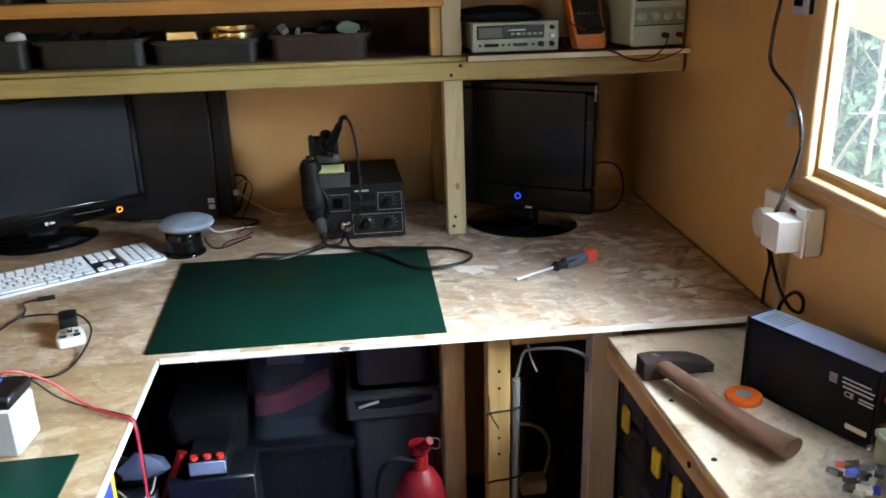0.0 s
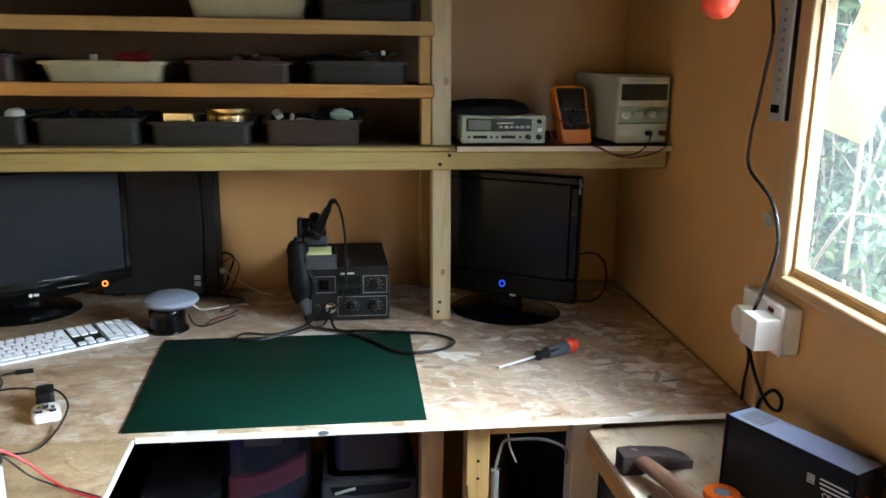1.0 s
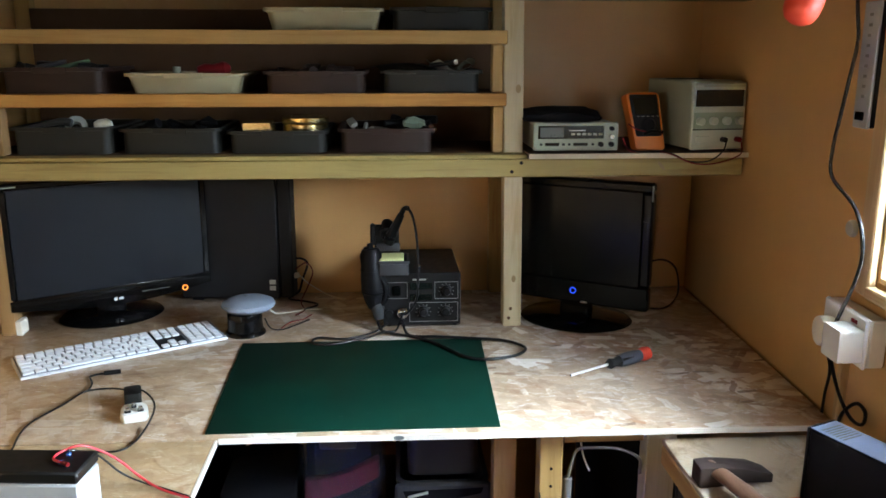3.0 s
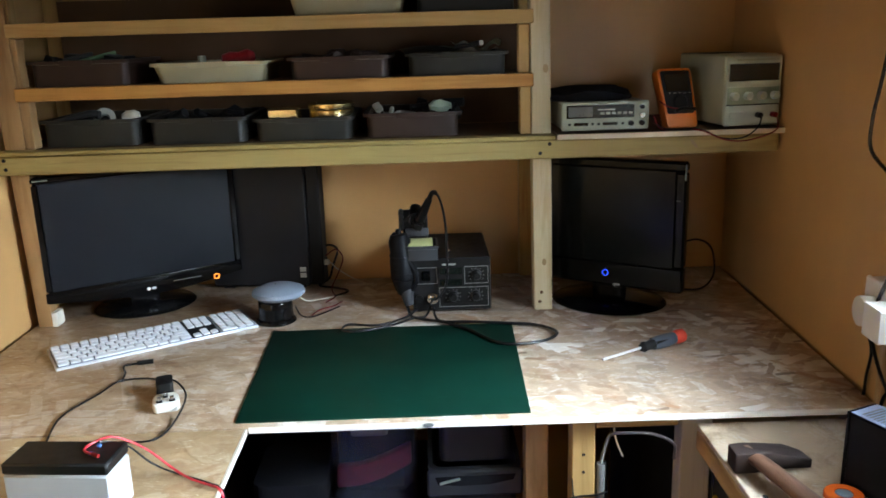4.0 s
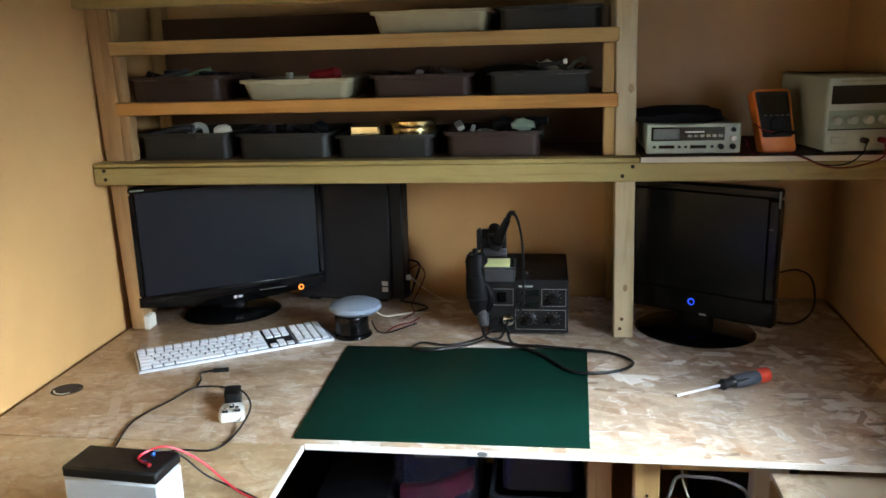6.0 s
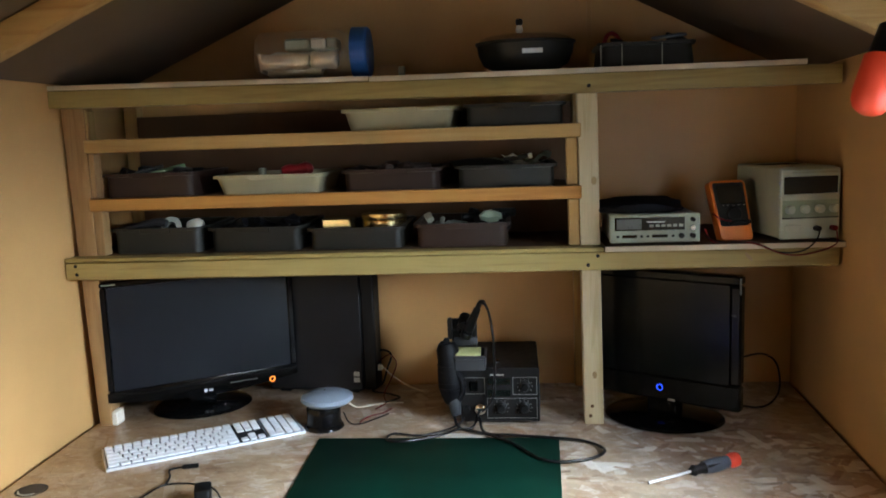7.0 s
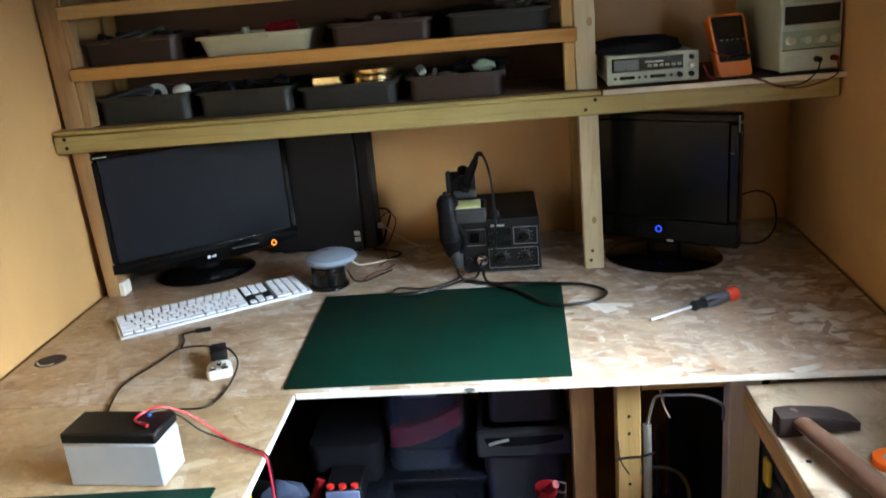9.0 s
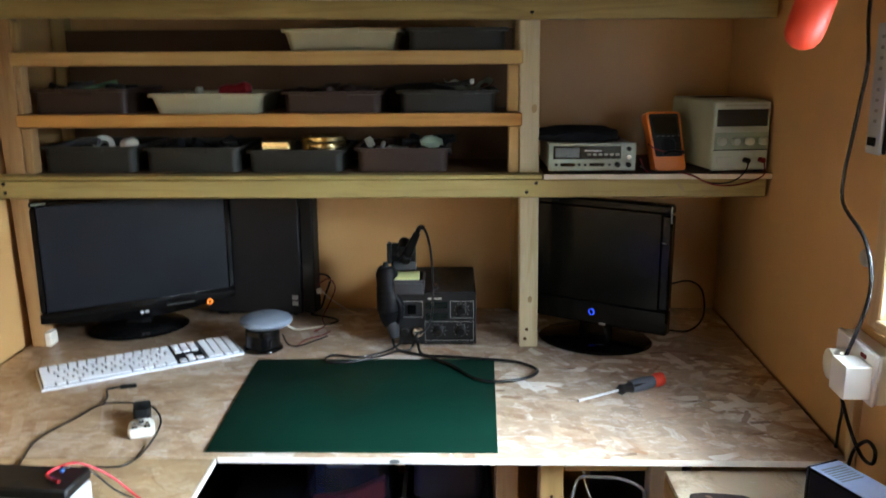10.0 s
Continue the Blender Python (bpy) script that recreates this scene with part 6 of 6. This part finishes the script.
part("shoulder", lathe([(0.050, 0.462), (0.054, 0.50), (0.052, 0.545), (0.044, 0.580), (0.030, 0.603), (0.017, 0.615), (0.016, 0.645), (0.021, 0.65), (0.021, 0.664), (0, 0.668)], 24), "can_red", can)
part("spout", rod((0.0, -0.008, 0.655), (0.018, -0.03, 0.685), 0.010, 0.008), "can_red", can)
part("hose", tube([(-0.012, -0.02, 0.64), (-0.05, -0.03, 0.655), (-0.075, -0.02, 0.63), (-0.085, 0.0, 0.57), (-0.08, 0.02, 0.50)], 0.005), "rubber", can, "thin dark hose")
part("wire_ring", tube([(0.022, -0.03, 0.69), (0.036, -0.03, 0.685), (0.034, -0.03, 0.668), (0.020, -0.03, 0.67)], 0.0015), "steel", can)

tool_bag = thing("tool_bag", "dark soft tool bag under the bench", "bag", pose(0.045, 0.30, 0.0))
body = prism(round_rect(-0.068, 0.072, -0.12, 0.16, 0.03), 0.0, 0.66, "z", 0.02)
part("bag_body", body, "cloth", tool_bag)
part("flap", prism(round_rect(-0.072, 0.076, -0.135, 0.05, 0.03), 0.625, 0.685, "z", 0.015), "cloth", tool_bag)
bm_box = thing("distribution_box", "small grey box with three red knobs", "control box", pose(0.059, 0.12, 0.046))
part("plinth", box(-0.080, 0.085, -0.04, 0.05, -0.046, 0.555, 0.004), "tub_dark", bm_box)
part("grey_panel", box(-0.034, 0.034, -0.045, -0.0405, 0.566, 0.594, 0.002), "blue_grey", bm_box, "pale blue-grey front")
part("box_body", box(-0.036, 0.036, -0.040, 0.045, 0.5555, 0.597, 0.003), "charcoal", bm_box)
for x in (-0.024, 0.0, 0.024):
    part("knob", rod((x, -0.036, 0.5965), (x, -0.036, 0.604), 0.0075), "red", bm_box, "red knob")
solo("red_tool", tube([(-0.036, 0.10, 0.52), (-0.022, 0.10, 0.575), (-0.004, 0.11, 0.61), (0.008, 0.12, 0.64)], 0.010), "can_red", "red plastic tool handle among the boxes", "tool")
junk = thing("electric_drill", "dark power tool with pale parts under the bench", "tool", pose(-0.075, 0.12, 0.0))
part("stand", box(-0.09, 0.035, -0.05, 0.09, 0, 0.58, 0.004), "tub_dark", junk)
part("tool_body", rod((-0.08, 0.0, 0.615), (0.03, -0.02, 0.615), 0.032, 0.022), "black", junk)
rag = lathe([(0, 0.0), (0.030, 0.004), (0.036, 0.014), (0.022, 0.026), (0.006, 0.040), (0, 0.041)], 14)
for v in rag.verts:
    v.co += 0.016 * noise.noise_vector(v.co * 45)
rag.transform(pose(0.02, -0.055, 0.632) @ Matrix.Diagonal((1.3, 0.7, 1.0, 1)))
part("blue_film", rag, "pale_blue", junk, "crumpled pale blue film")
part("loose_wire", tube([(-0.03, -0.05, 0.60), (0.0, -0.07, 0.585), (0.03, -0.06, 0.595), (0.035, -0.03, 0.61)], 0.0018), "grey_case", junk)
blue_card = thing("blue_case", "blue card box with a yellow stripe under the bench", "box", pose(-0.12, -0.28, 0.0))
part("case_body", box(-0.07, 0.070, -0.14, 0.155, 0.0, 0.84, 0.003), "royal", blue_card)
part("stripe", box(0.0702, 0.0725, 0.153, 0.166, 0.0, 0.84, 0.0008), "yellow", blue_card, "yellow edge stripe")

pipe = thing("pipe", "white plastic pipe tied to a bench leg", "pipe")
part("tube", rod((0.641, 0.048, 0.40), (0.641, 0.048, 0.775), 0.0082), "pipe_grey", pipe)
for z in (0.715, 0.565):
    tie = tube([(0.582, 0.030, z), (0.60, 0.0325, z + 0.002), (0.63, 0.0325, z + 0.004), (0.653, 0.036, z + 0.008)], 0.002, 6)
    part("cable_tie", tie, "rubber", pipe, "black cable tie")
part("tie_tail", tube([(0.586, 0.031, 0.755), (0.590, 0.030, 0.715), (0.605, 0.028, 0.685)], 0.0014, 6), "rubber", pipe)
solo("white_cable", tube([(0.641, 0.048, 0.772), (0.648, 0.05, 0.80), (0.660, 0.055, 0.826), (0.685, 0.03, 0.842), (0.73, 0.03, 0.838), (0.768, 0.03, 0.818), (0.775, 0.045, 0.78)], 0.0030), "pipe_grey", "pale cable arching under the bench top", "cable")
solo("white_cable", tube([(0.668, 0.07, 0.840), (0.672, 0.06, 0.81), (0.682, 0.05, 0.785)], 0.0018), "cream", "thin pale wire end under the bench", "cable")
solo("pale_cable", tube([(0.650, 0.30, 0.50), (0.69, 0.24, 0.56), (0.735, 0.22, 0.555), (0.755, 0.22, 0.50), (0.735, 0.22, 0.43), (0.69, 0.24, 0.40), (0.66, 0.28, 0.42)], 0.004), "sage", "pale cable coil hanging in the dark bay", "cable")
adapter = thing("junction_box", "small cream junction box among the cables", "junction box", pose(0.715, 0.20, 0.0))
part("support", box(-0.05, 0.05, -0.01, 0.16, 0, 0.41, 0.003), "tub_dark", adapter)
part("box_body", box(-0.028, 0.028, -0.012, 0.03, 0.4105, 0.445, 0.004), "cream", adapter)
solo("orange_plug", box(0.745, 0.772, 0.215, 0.24, 0.0, 0.47, 0.005), "axe_head", "dull brown upright bar in the dark bay", "bar")
solo("metal_bracket", box(0.694, 0.700, 0.24, 0.262, 0.0, 0.66, 0.001), "tray_grey", "thin grey metal bracket in the dark bay", "bracket")
for k, z in enumerate((0.0, 0.20, 0.40, 0.60)):
    o = thing("parts_organiser", "dark blue parts case with yellow latches, stacked", "organiser", pose(0.935, -0.13 + 0.006 * k, z, 0, 0, 2 * k - 5), "stacked organisers")
    part("case_body", box(-0.085, 0.10, -0.19, 0.19, 0.0005, 0.10, 0.008), "tub_dark", o)
    part("case_lid", box(-0.088, 0.103, -0.193, 0.193, 0.1005, 0.1995, 0.008), "tub_grey", o)
    for y in (-0.16, -0.07, 0.03, 0.15):
        part("rib", box(-0.0915, -0.0885, y - 0.006, y + 0.006, 0.012, 0.185, 0.001), "tray_grey", o)
    for y in (-0.12, -0.035, 0.11):
        part("latch", box(-0.0975, -0.0885, y - 0.014, y + 0.014, 0.075, 0.125, 0.003), "yellow", o, "yellow latch")

waste = thing("dustbin", "tall matt black round bin in the dark bay", "bin", pose(0.842, 0.36, 0.0) @ Matrix.Diagonal((1.25, 1.25, 1, 1)))
part("bin_body", lathe([(0, 0), (0.070, 0), (0.078, 0.01), (0.088, 0.74), (0.084, 0.74), (0.075, 0.012), (0, 0.012)], 32), "matt_black", waste)
part("bin_lid", lathe([(0.090, 0.735), (0.091, 0.75), (0.080, 0.78), (0.040, 0.80), (0, 0.805)], 32), "matt_black", waste)
